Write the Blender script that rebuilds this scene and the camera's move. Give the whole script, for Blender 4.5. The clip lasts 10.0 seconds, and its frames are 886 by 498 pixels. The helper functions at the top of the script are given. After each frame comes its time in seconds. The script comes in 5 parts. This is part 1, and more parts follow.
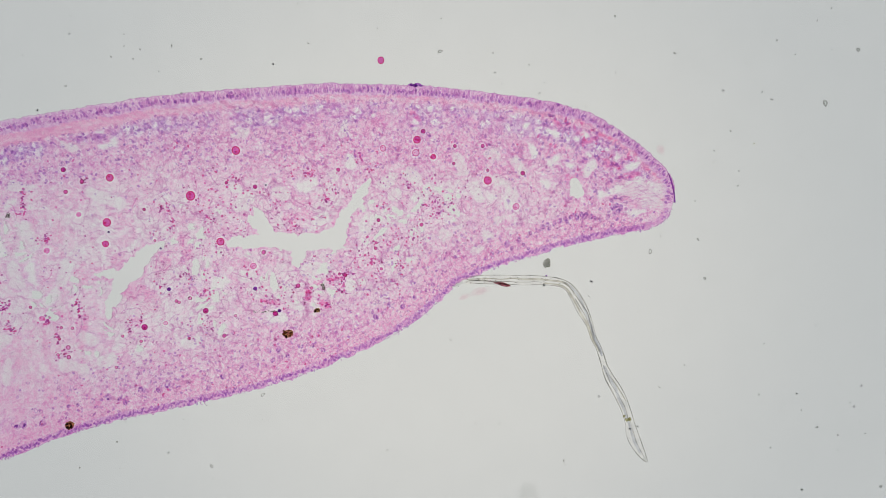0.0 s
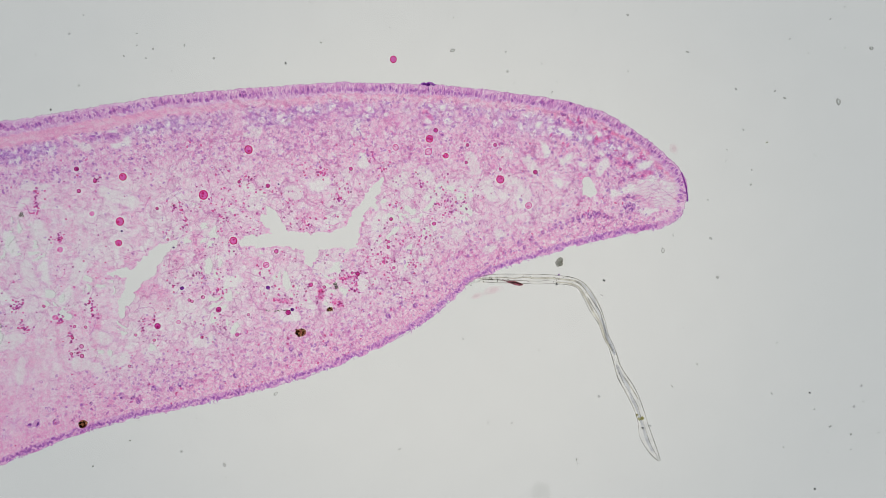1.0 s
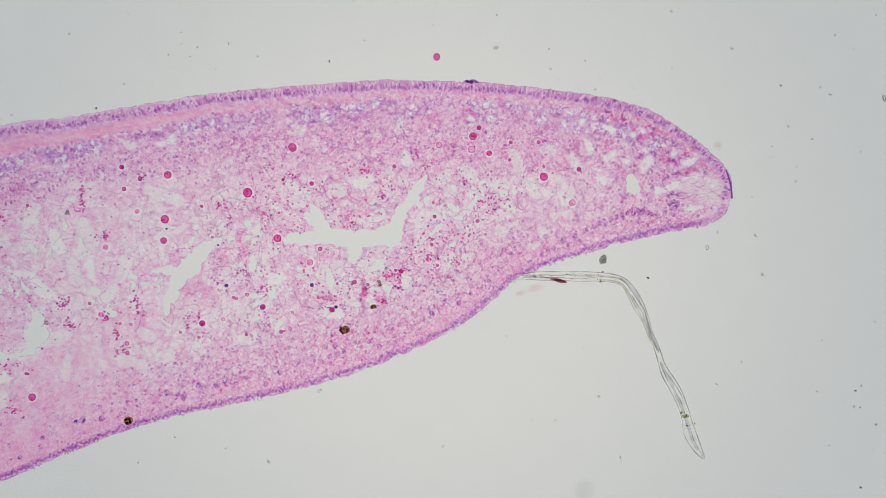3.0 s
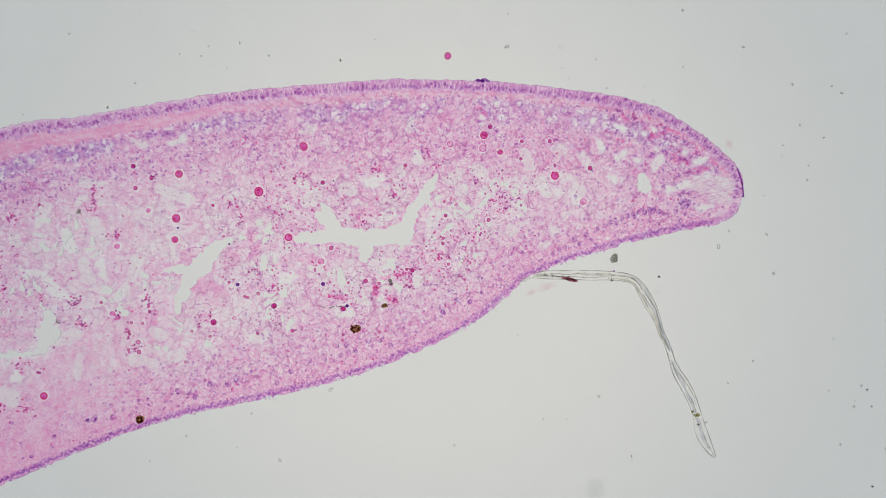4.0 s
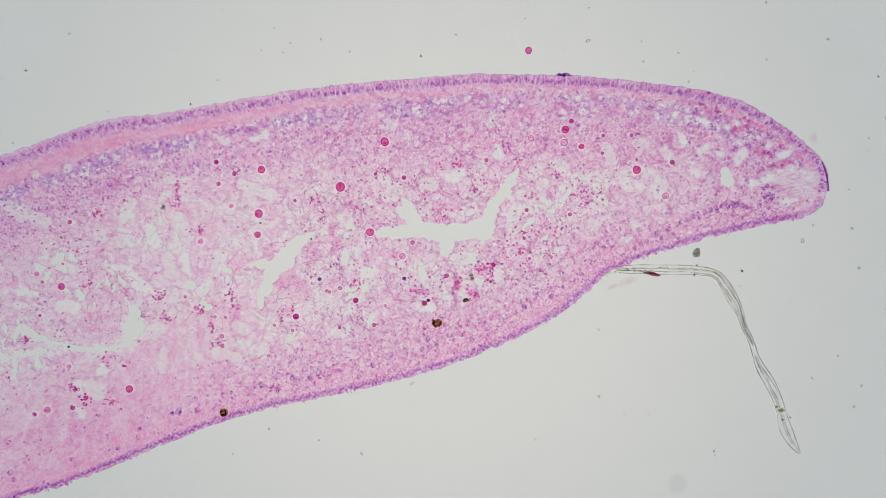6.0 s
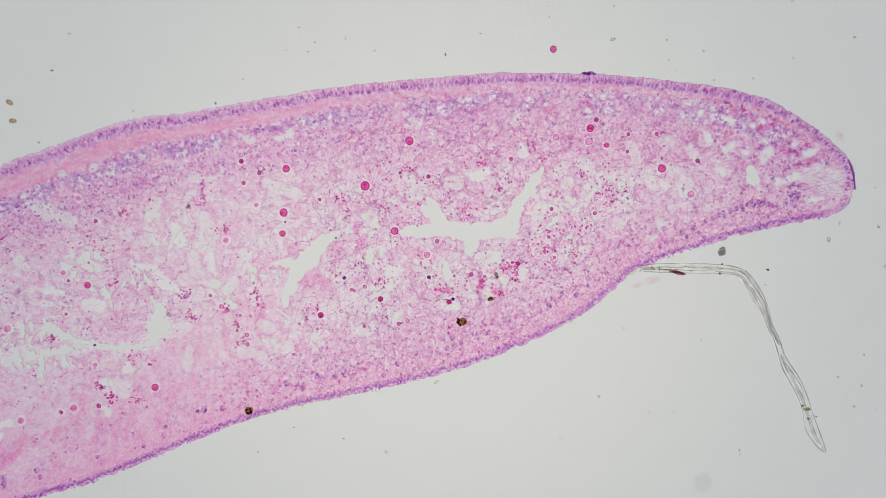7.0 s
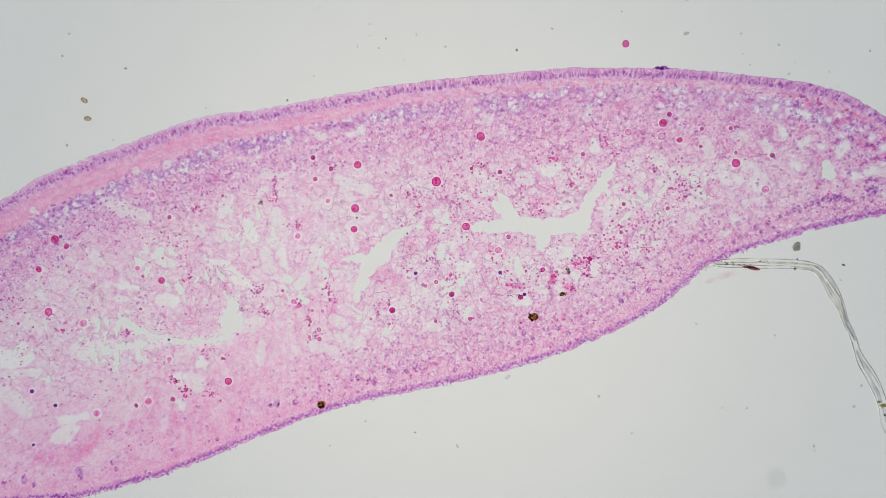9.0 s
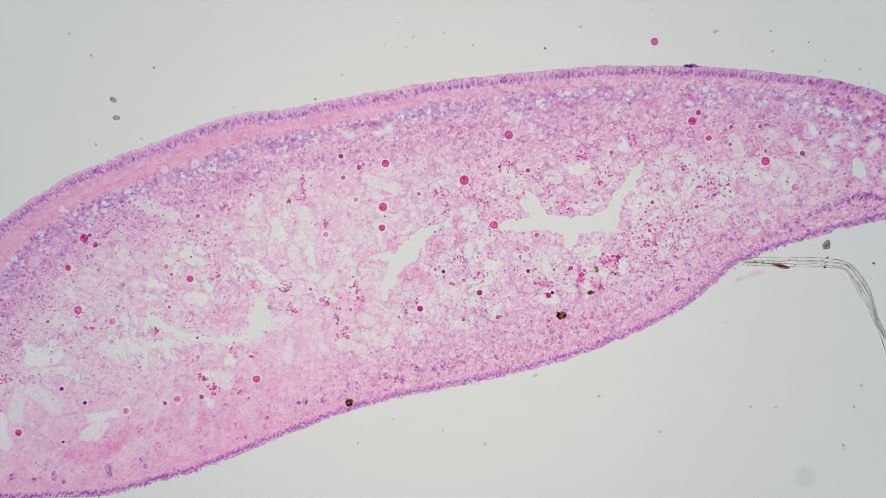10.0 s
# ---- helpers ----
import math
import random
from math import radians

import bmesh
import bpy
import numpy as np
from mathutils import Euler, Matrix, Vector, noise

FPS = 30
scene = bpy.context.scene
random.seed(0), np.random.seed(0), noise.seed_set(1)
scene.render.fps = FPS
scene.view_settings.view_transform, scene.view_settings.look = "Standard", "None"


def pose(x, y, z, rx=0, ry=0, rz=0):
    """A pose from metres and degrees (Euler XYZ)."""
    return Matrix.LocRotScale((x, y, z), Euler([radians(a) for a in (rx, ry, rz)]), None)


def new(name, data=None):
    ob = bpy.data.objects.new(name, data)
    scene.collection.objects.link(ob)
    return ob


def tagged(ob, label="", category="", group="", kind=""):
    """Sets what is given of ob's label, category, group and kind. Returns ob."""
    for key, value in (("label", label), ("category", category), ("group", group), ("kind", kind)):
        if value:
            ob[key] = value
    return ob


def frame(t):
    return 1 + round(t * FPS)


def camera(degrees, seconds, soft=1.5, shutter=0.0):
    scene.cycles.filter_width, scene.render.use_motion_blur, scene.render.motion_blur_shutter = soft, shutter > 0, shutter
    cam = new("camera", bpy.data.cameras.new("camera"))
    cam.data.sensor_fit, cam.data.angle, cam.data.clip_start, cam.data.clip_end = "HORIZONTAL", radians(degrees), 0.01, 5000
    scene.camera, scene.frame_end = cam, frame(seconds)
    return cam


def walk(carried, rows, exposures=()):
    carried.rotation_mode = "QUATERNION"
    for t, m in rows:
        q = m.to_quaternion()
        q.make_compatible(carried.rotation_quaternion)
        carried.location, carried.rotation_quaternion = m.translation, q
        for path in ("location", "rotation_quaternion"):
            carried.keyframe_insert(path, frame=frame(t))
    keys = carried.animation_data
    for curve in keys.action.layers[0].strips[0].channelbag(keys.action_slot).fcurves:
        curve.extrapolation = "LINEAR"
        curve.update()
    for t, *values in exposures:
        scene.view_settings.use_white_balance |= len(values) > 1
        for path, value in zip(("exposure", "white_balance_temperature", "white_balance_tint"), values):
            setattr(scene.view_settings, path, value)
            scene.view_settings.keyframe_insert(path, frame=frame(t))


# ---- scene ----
# A stained section on a glass slide under a transmitted-light microscope, built a thousand times
# its size: one micrometre on the slide is one millimetre here. at(x, y) turns slide micrometres
# (x to the right, y down, from the first view's corner) into metres.
import itertools

LENS = 80.0
EYE = 0.784 / math.tan(radians(LENS / 2))
cam = camera(LENS, 10.0, soft=0.65)
# seconds, place of the eye, tilt (degrees); the view keeps square to the slide within a few degrees
PATH = [
    (0.0, 0.0000, 0.0000, 0.9343, -0.00, 0.00, 0.00),
    (0.5, -0.0109, -0.0005, 0.9344, 0.00, 0.07, -0.01),
    (1.0, -0.0201, -0.0018, 0.9345, 0.00, 0.13, -0.01),
    (1.5, -0.0370, -0.0033, 0.9346, 0.00, 0.24, -0.02),
    (2.0, -0.0512, -0.0040, 0.9348, 0.00, 0.34, -0.03),
    (2.5, -0.0685, -0.0050, 0.9351, -0.00, 0.45, -0.04),
    (2.7, -0.0781, -0.0054, 0.9353, -0.01, 0.52, -0.04),
    (3.8, -0.1036, -0.0076, 0.9358, -0.02, 0.70, -0.06),
    (4.0, -0.1069, -0.0077, 0.9359, -0.03, 0.72, -0.06),
    (4.5, -0.1269, -0.0087, 0.9365, -0.05, 0.87, -0.07),
    (5.0, -0.1617, -0.0106, 0.9377, -0.09, 1.12, -0.09),
    (5.5, -0.2119, -0.0125, 0.9399, -0.17, 1.51, -0.12),
    (5.7, -0.2226, -0.0133, 0.9404, -0.19, 1.59, -0.13),
    (6.8, -0.2641, -0.0145, 0.9427, -0.28, 1.92, -0.15),
    (7.0, -0.2736, -0.0147, 0.9433, -0.30, 2.00, -0.16),
    (7.5, -0.3247, -0.0158, 0.9467, -0.44, 2.43, -0.19),
    (8.0, -0.3582, -0.0166, 0.9493, -0.54, 2.72, -0.20),
    (8.5, -0.3726, -0.0167, 0.9504, -0.59, 2.85, -0.21),
    (9.0, -0.3853, -0.0169, 0.9515, -0.64, 2.96, -0.22),
    (9.5, -0.4064, -0.0171, 0.9533, -0.71, 3.15, -0.23),
    (10.0, -0.4289, -0.0169, 0.9554, -0.80, 3.35, -0.24),
]
walk(cam, [(t, pose(x, y, z + 0.003, rx, ry, rz)) for t, x, y, z, rx, ry, rz in PATH],
     [(0.0, 0.02), (5.0, 0.03), (7.5, 0.08), (8.3, 0.12), (9.0, 0.095), (10.0, 0.095)])

# ---- light: a dim room; the bright field is the lit field lens of the illuminator below ----
scene.cycles.transparent_max_bounces = 32
world = bpy.data.worlds.new("dim_room")
scene.world = world
world.use_nodes = True
world.node_tree.nodes["Background"].inputs[0].default_value = (0.9, 0.95, 1.0, 1)
world.node_tree.nodes["Background"].inputs[1].default_value = 0.25
FIELD_STRENGTH = 0.76
FIELD_COLOUR = (1.0, 0.982, 0.958)
PHLOXINE = (0.02, 0.66, 0.24)
EOSIN = (0.0005, 0.645, 0.25)
HAEM = (0.38, 0.71, 0.19)
SALMON = (0.0005, 0.63, 0.28)
# brightness factors of flesh and gaps, set against the film that dims bare glass
PASS_IN_FLESH, PASS_IN_GAPS = 0.995, 0.968


def at(x, y):
    return (x - 784) / 1000, (441 - y) / 1000


# ---- materials ----
def graph(name):
    mat = bpy.data.materials.new(name)
    mat.use_nodes = True
    mat.node_tree.nodes.clear()

    def add(kind, operation="", feature="", attribute_name="", **inputs):
        node = mat.node_tree.nodes.new("ShaderNode" + kind)
        if operation:
            node.operation = operation
        if feature:
            node.feature = feature
        if attribute_name:
            node.attribute_name = attribute_name
        for key, value in inputs.items():
            node.inputs[int(key[2:])].default_value = value
        return node

    return mat, add, mat.node_tree.links.new


def absorbing(add, link, eosin, haem, half=0.5, pink=EOSIN):
    """Light that passes twice through a skin of dye: exp(-dye), channel by channel."""
    out = add("CombineColor")
    for c in range(3):
        e = add("Math", operation="MULTIPLY", i_1=-pink[c] * half)
        h = add("Math", operation="MULTIPLY", i_1=-HAEM[c] * half)
        link(eosin, e.inputs[0])
        link(haem, h.inputs[0])
        s = add("Math", operation="ADD")
        link(e.outputs[0], s.inputs[0])
        link(h.outputs[0], s.inputs[1])
        x = add("Math", operation="EXPONENT")
        link(s.outputs[0], x.inputs[0])
        link(x.outputs[0], out.inputs[c])
    return out.outputs[0]


def finish(add, link, colour, body, base, rough=0.45, bump=None):
    clear = add("BsdfTransparent")
    link(colour, clear.inputs[0])
    skin = add("BsdfPrincipled")
    skin.inputs["Base Color"].default_value = (*base, 1)
    skin.inputs["Roughness"].default_value = rough
    if bump is not None:
        relief = add("Bump")
        relief.inputs["Strength"].default_value = 0.4
        relief.inputs["Distance"].default_value = 0.002
        link(bump, relief.inputs["Height"])
        link(relief.outputs[0], skin.inputs["Normal"])
    mix = add("MixShader", i_0=body)
    link(clear.outputs[0], mix.inputs[1])
    link(skin.outputs[0], mix.inputs[2])
    link(mix.outputs[0], add("OutputMaterial").inputs[0])


def tissue_material(name, base, grain=0.25, coarse=0.2, mesh=62.0, net=150.0, pink=EOSIN):
    """Section stuff with a brightness factor, its dye content carried by the mesh, with fibres, fine grain and
    blotches.
    """
    mat, add, link = graph(name)
    coord = add("TexCoord")

    def noise_node(scale, detail, rough=0.5):
        n = add("TexNoise")
        n.inputs["Scale"].default_value, n.inputs["Detail"].default_value, n.inputs["Roughness"].default_value = scale, detail, rough
        link(coord.outputs["Object"], n.inputs["Vector"])
        return n

    def ranged(socket, a, b, c, d):
        m = add("MapRange", i_1=a, i_2=b, i_3=c, i_4=d)
        link(socket, m.inputs[0])
        return m.outputs[0]

    def math2(kind, a, b):
        m = add("Math", operation=kind)
        for k, v in enumerate((a, b)):
            if isinstance(v, (int, float)):
                m.inputs[k].default_value = v
            else:
                link(v, m.inputs[k])
        return m.outputs[0]

    fine, wide = noise_node(230.0, 3.0, 0.65), noise_node(38.0, 3.0)
    rough_by = add("Attribute", attribute_name="grain")
    f = math2("ADD", 1.0, math2("MULTIPLY", ranged(fine.outputs[0], 0.33, 0.67, -grain, grain), rough_by.outputs["Fac"]))
    w = ranged(wide.outputs[0], 0.3, 0.7, 1 - coarse, 1 + coarse)
    warp = noise_node(55.0, 3.0)
    off = add("VectorMath", operation="SUBTRACT")
    off.inputs[1].default_value = (0.5, 0.5, 0.5)
    link(warp.outputs["Color"], off.inputs[0])
    big = add("VectorMath", operation="SCALE")
    big.inputs["Scale"].default_value = 0.03
    link(off.outputs[0], big.inputs[0])
    where = add("VectorMath", operation="ADD")
    link(coord.outputs["Object"], where.inputs[0])
    link(big.outputs[0], where.inputs[1])
    flat = add("VectorMath", operation="MULTIPLY")
    flat.inputs[1].default_value = (1, 1, 0)
    link(where.outputs[0], flat.inputs[0])
    strands = None
    for scale, width, patchy, gain in ((mesh * 0.62, 0.045, 40.0, 3.8), (mesh, 0.06, 70.0, 3.6), (net, 0.16, 95.0, 1.2), (net * 1.6, 0.26, 50.0, 0.7)):
        v = add("TexVoronoi", feature="DISTANCE_TO_EDGE")
        v.inputs["Scale"].default_value = scale
        link(flat.outputs[0], v.inputs["Vector"])
        line = math2("MULTIPLY", math2("POWER", ranged(v.outputs["Distance"], 0.0, width, 1.0, 0.0), 2.4), gain * 1.3)
        line = math2("MULTIPLY", line, ranged(noise_node(patchy, 2.0).outputs[0], 0.34, 0.64, 0.25, 1.05))
        strands = line if strands is None else math2("ADD", strands, line)
    amount = add("Attribute", attribute_name="strand")
    strands = math2("MULTIPLY", strands, amount.outputs["Fac"])
    dyes = []
    for dye, part_of in (("eosin", 0.22), ("haematoxylin", 0.135)):
        a = add("Attribute", attribute_name=dye)
        m = math2("MULTIPLY", a.outputs["Fac"], f)
        if dye == "eosin":
            m = math2("MULTIPLY", m, w)
        dyes.append(math2("ADD", m, math2("MULTIPLY", strands, part_of)))
    # grey of refraction along the strands goes in as a small neutral loss
    loss = math2("MULTIPLY", add("Attribute", attribute_name="resin").outputs["Fac"], math2("POWER", 2.718, math2("MULTIPLY", strands, -0.03)))
    both = add("VectorMath", operation="SCALE")
    link(absorbing(add, link, *dyes, pink=pink), both.inputs[0])
    link(loss, both.inputs["Scale"])
    finish(add, link, both.outputs[0], 0.008, base, bump=fine.outputs[0])
    return mat


def dyed(name, eosin, haem, base, vary=0.3, body=0.012, rough=0.4, scale=420.0, grain=0.25, pink=EOSIN):
    """A dyed body: one strength of each dye, uneven inside and from piece to piece."""
    mat, add, link = graph(name)
    coord = add("TexCoord")
    fine = add("TexNoise")
    fine.inputs["Scale"].default_value, fine.inputs["Detail"].default_value = scale, 3.0
    link(coord.outputs["Object"], fine.inputs["Vector"])
    f = add("MapRange", i_1=0.3, i_2=0.7, i_3=1 - grain, i_4=1 + grain)
    link(fine.outputs[0], f.inputs[0])
    info = add("ObjectInfo")
    geo = add("NewGeometry")
    both = add("Math", operation="ADD")
    link(info.outputs["Random"], both.inputs[0])
    link(geo.outputs["Random Per Island"], both.inputs[1])
    one = add("Math", operation="FRACT")
    link(both.outputs[0], one.inputs[0])
    r = add("MapRange", i_1=0.0, i_2=1.0, i_3=1 - vary, i_4=1 + vary)
    link(one.outputs[0], r.inputs[0])
    m = add("Math", operation="MULTIPLY")
    link(f.outputs[0], m.inputs[0])
    link(r.outputs[0], m.inputs[1])
    dyes = []
    for amount in (eosin, haem):
        k = add("Math", operation="MULTIPLY", i_1=amount)
        link(m.outputs[0], k.inputs[0])
        dyes.append(k.outputs[0])
    finish(add, link, absorbing(add, link, *dyes, pink=pink), body, base, rough, fine.outputs[0])
    return mat


def tinted(name, colour, base, body=0.03, rough=0.2, grain=0.15, scale=250.0):
    """A clear body of its own tint (crystal, fibre, spore)."""
    mat, add, link = graph(name)
    coord = add("TexCoord")
    fine = add("TexNoise")
    fine.inputs["Scale"].default_value, fine.inputs["Detail"].default_value = scale, 3.0
    link(coord.outputs["Object"], fine.inputs["Vector"])
    f = add("MapRange", i_1=0.3, i_2=0.7, i_3=1 - grain, i_4=1.0)
    link(fine.outputs[0], f.inputs[0])
    mixed = add("VectorMath", operation="SCALE")
    mixed.inputs[0].default_value = colour
    link(f.outputs[0], mixed.inputs["Scale"])
    finish(add, link, mixed.outputs[0], body, base, rough, fine.outputs[0])
    return mat


def solid(name, colour, rough=0.6):
    mat, add, link = graph(name)
    coord = add("TexCoord")
    n = add("TexNoise")
    n.inputs["Scale"].default_value = 180.0
    link(coord.outputs["Object"], n.inputs["Vector"])
    ramp = add("ValToRGB")
    ramp.color_ramp.elements[0].color = (*[c * 0.6 for c in colour], 1)
    ramp.color_ramp.elements[1].color = (*[c * 1.5 for c in colour], 1)
    link(n.outputs[0], ramp.inputs[0])
    b = add("BsdfPrincipled")
    b.inputs["Roughness"].default_value = rough
    link(ramp.outputs[0], b.inputs["Base Color"])
    link(b.outputs[0], add("OutputMaterial").inputs[0])
    return mat


def glass_material():
    mat, add, link = graph("slide_glass")
    clear = add("BsdfTransparent", i_0=(0.995, 1.0, 0.997, 1))
    gloss = add("BsdfGlossy")
    gloss.inputs["Roughness"].default_value = 0.03
    mix = add("MixShader", i_0=0.02)
    link(clear.outputs[0], mix.inputs[1])
    link(gloss.outputs[0], mix.inputs[2])
    link(mix.outputs[0], add("OutputMaterial").inputs[0])
    return mat


def field_material():
    """The lit field lens: brightest a little off its middle, falling off and cooler to the rim."""
    mat, add, link = graph("lit_field_lens")
    coord = add("TexCoord")
    shift = add("VectorMath", operation="SUBTRACT")
    shift.inputs[1].default_value = (-0.02, -0.02, 0)
    link(coord.outputs["Object"], shift.inputs[0])
    length = add("VectorMath", operation="LENGTH")
    link(shift.outputs[0], length.inputs[0])
    ramp = add("ValToRGB")
    ramp.color_ramp.interpolation = "EASE"
    a, b = ramp.color_ramp.elements
    a.position, a.color = 0.25, (*FIELD_COLOUR, 1)
    b.position, b.color = 1.0, (0.808, 0.823, 0.835, 1)
    less = add("Math", operation="MULTIPLY", i_1=0.9)
    link(length.outputs["Value"], less.inputs[0])
    link(less.outputs[0], ramp.inputs[0])
    glow = add("Emission", i_1=FIELD_STRENGTH)
    link(ramp.outputs[0], glow.inputs[0])
    link(glow.outputs[0], add("OutputMaterial").inputs[0])
    return mat


PINK = (0.75, 0.35, 0.55)
M_PAREN = tissue_material("parenchyma_stained_pink", PINK, 0.95, 0.15)
M_MUSCLE = tissue_material("muscle_layer_stained_pink", (0.8, 0.4, 0.55), 0.45, 0.14, pink=SALMON)
M_GLAND = tissue_material("gland_layer_stained_purple", (0.5, 0.35, 0.6), 0.6, 0.2, 70.0, 120.0)
M_EPI = tissue_material("epidermis_stained_purple", (0.5, 0.3, 0.55), 0.55, 0.15)
M_CELL = dyed("epidermal_cell_body", 0.14, 0.18, (0.55, 0.35, 0.6), 0.6)
M_NUC = dyed("nucleus_blue_purple", 0.1, 0.85, (0.25, 0.15, 0.45), 0.45)
M_BORDER = dyed("cell_border_purple", 0.25, 0.55, (0.35, 0.2, 0.5), 0.5)
M_CHROMATIN = dyed("chromatin_blue_violet", 0.1, 1.0, (0.2, 0.12, 0.42), 0.4)
M_CELLBODY = dyed("large_cell_violet", 0.05, 0.36, (0.3, 0.2, 0.5), 0.35)
M_NUC_GREY = dyed("nucleus_grey_blue", 0.05, 0.5, (0.3, 0.25, 0.45), 0.5)
M_GLANDCELL = dyed("gland_cell_wall_bluish", 0.0, 0.34, (0.35, 0.3, 0.5), 0.5)
M_NUC_PINK = dyed("granule_magenta", 2.0, 0.3, (0.6, 0.1, 0.3), 0.5, grain=0.5, scale=300.0, pink=PHLOXINE)
M_GRAN_DARK = dyed("granule_dark_red", 1.7, 1.2, (0.25, 0.05, 0.12), 0.5, grain=0.5, scale=300.0, pink=PHLOXINE)
M_GLOB = dyed("globule_magenta", 2.1, 0.35, (0.7, 0.1, 0.35), 0.2, grain=0.5, scale=2.2, pink=PHLOXINE)
M_GLOB_PALE = dyed("globule_pale_pink", 0.55, 0.05, (0.8, 0.4, 0.55), 0.25, grain=0.5, scale=2.2, pink=PHLOXINE)
M_GLOB_PLAIN = dyed("globule_rose_pink", 1.25, 0.08, (0.8, 0.25, 0.45), 0.3, grain=0.5, scale=2.2, pink=PHLOXINE)
M_GLOB_DARK = dyed("globule_dark_red", 2.8, 0.75, (0.3, 0.04, 0.12), 0.25, grain=0.5, scale=2.2, pink=PHLOXINE)
M_GLOB_VIOLET = dyed("globule_violet_black", 1.5, 4.6, (0.06, 0.03, 0.12), 0.2)
M_RIM = dyed("globule_rim_crimson", 3.8, 0.3, (0.5, 0.03, 0.2), 0.2, grain=0.5, scale=2.2, pink=PHLOXINE)
M_RIM_DARK = dyed("globule_rim_dark", 3.0, 1.3, (0.2, 0.02, 0.08), 0.2, grain=0.5, scale=2.2, pink=PHLOXINE)
M_STRAND = dyed("strand_rose", 0.4, 0.14, (0.65, 0.4, 0.5), 0.5)
M_WISP = dyed("wispy_strand_mauve", 0.22, 0.26, (0.55, 0.4, 0.5), 0.5)
M_HAIR = dyed("cilia_mauve", 0.3, 0.42, (0.5, 0.4, 0.55), 0.4)
M_CLUMP = dyed("clump_deep_violet", 0.6, 2.4, (0.15, 0.05, 0.3), 0.2)
M_BROWN = tinted("pigment_crystal_brown", (0.62, 0.48, 0.34), (0.12, 0.07, 0.03), 0.08, 0.3, 0.6)
M_GOLD = tinted("crystal_golden", (0.86, 0.72, 0.46), (0.3, 0.2, 0.08), 0.04, 0.3, 0.45, 300.0)
M_BLACK = solid("soot_black", (0.012, 0.011, 0.014))
M_GREY = tinted("refractile_grain_grey", (0.82, 0.82, 0.79), (0.5, 0.5, 0.48), 0.08)
M_RIMGREY = tinted("refraction_rim_painted", (0.9, 0.9, 0.885), (0.2, 0.2, 0.2), 0.08)
M_OUTLINE = tinted("crystal_outline_dark", (0.6, 0.58, 0.5), (0.1, 0.1, 0.08), 0.15, 0.3, 0.3)
M_DUST = tinted("lens_dust_faint", (0.94, 0.94, 0.94), (0.5, 0.5, 0.5), 0.02)
M_CLEAR = tinted("refractile_grain_clear", (0.97, 0.98, 0.97), (0.8, 0.8, 0.8), 0.08, 0.1, 0.03)
M_FIBRE = tinted("fibre_clear_body", (0.966, 0.966, 0.957), (0.7, 0.7, 0.66), 0.02, 0.25, 0.07, 90.0)
M_FIBRE_SHADE = tinted("fibre_fringe_slate", (0.94, 0.948, 0.968), (0.5, 0.5, 0.55), 0.01, 0.3, 0.1, 90.0)
M_FIBRE_EDGE = tinted("fibre_edge_grey", (0.952, 0.947, 0.925), (0.35, 0.35, 0.3), 0.01, 0.3, 0.4, 60.0)
M_FIBRE_YELLOW = tinted("fibre_fringe_straw", (0.985, 0.976, 0.935), (0.5, 0.48, 0.3), 0.01, 0.3, 0.25, 60.0)
M_OLIVE = tinted("olive_grain", (0.9, 0.885, 0.68), (0.3, 0.3, 0.1), 0.03, 0.3, 0.3)
M_RUST = tinted("rust_flake", (0.80, 0.48, 0.55), (0.3, 0.06, 0.06), 0.04, 0.3, 0.5)
M_SPORE = tinted("spore_straw", (0.955, 0.90, 0.83), (0.45, 0.35, 0.22), 0.01, 0.3, 0.3)
M_SPORE_RIM = tinted("spore_wall_ochre", (0.93, 0.76, 0.48), (0.4, 0.25, 0.05), 0.01, 0.3, 0.3)
M_SMEAR = tinted("pale_pink_smear", (0.9975, 0.98, 0.986), (0.8, 0.6, 0.7), 0.0, 0.4, 0.004)
M_SMUDGE = tinted("faint_grey_smudge", (0.994, 0.994, 0.9935), (0.5, 0.5, 0.5), 0.0, 0.5, 0.01)
# tint of an added film that dims the bare field beside the section
M_RESIN = tinted("field_dimming_resin", (0.930, 0.935, 0.930), (0.7, 0.7, 0.7), 0.0, 0.2, 0.008, 20.0)
M_GLASS = glass_material()
M_FIELD = field_material()
M_METAL = solid("black_anodised_metal", (0.03, 0.03, 0.032), 0.45)


# ---- building helpers ----
def part(name, bm, material, parent, label=""):
    me = bm if isinstance(bm, bpy.types.Mesh) else bpy.data.meshes.new(name)
    if me is not bm:
        bm.to_mesh(me)
        bm.free()
    if material and not me.materials:
        me.materials.append(material)
    ob = new(name, me)
    ob.parent = parent
    return tagged(ob, label) if label else ob


def arrays(name, verts, faces, material, smooth=True):
    me = bpy.data.meshes.new(name)
    me.from_pydata(verts, [], faces)
    me.materials.append(material)
    if smooth:
        me.polygons.foreach_set("use_smooth", np.ones(len(me.polygons), dtype=bool))
    me.update()
    return me


def thing(name, x, y, label, category, group="", z=0.0, kind=""):
    ob = new(name)
    ob.empty_display_size = 0.01
    ob.location = (*at(x, y), z)
    return tagged(ob, label, category, group, kind)


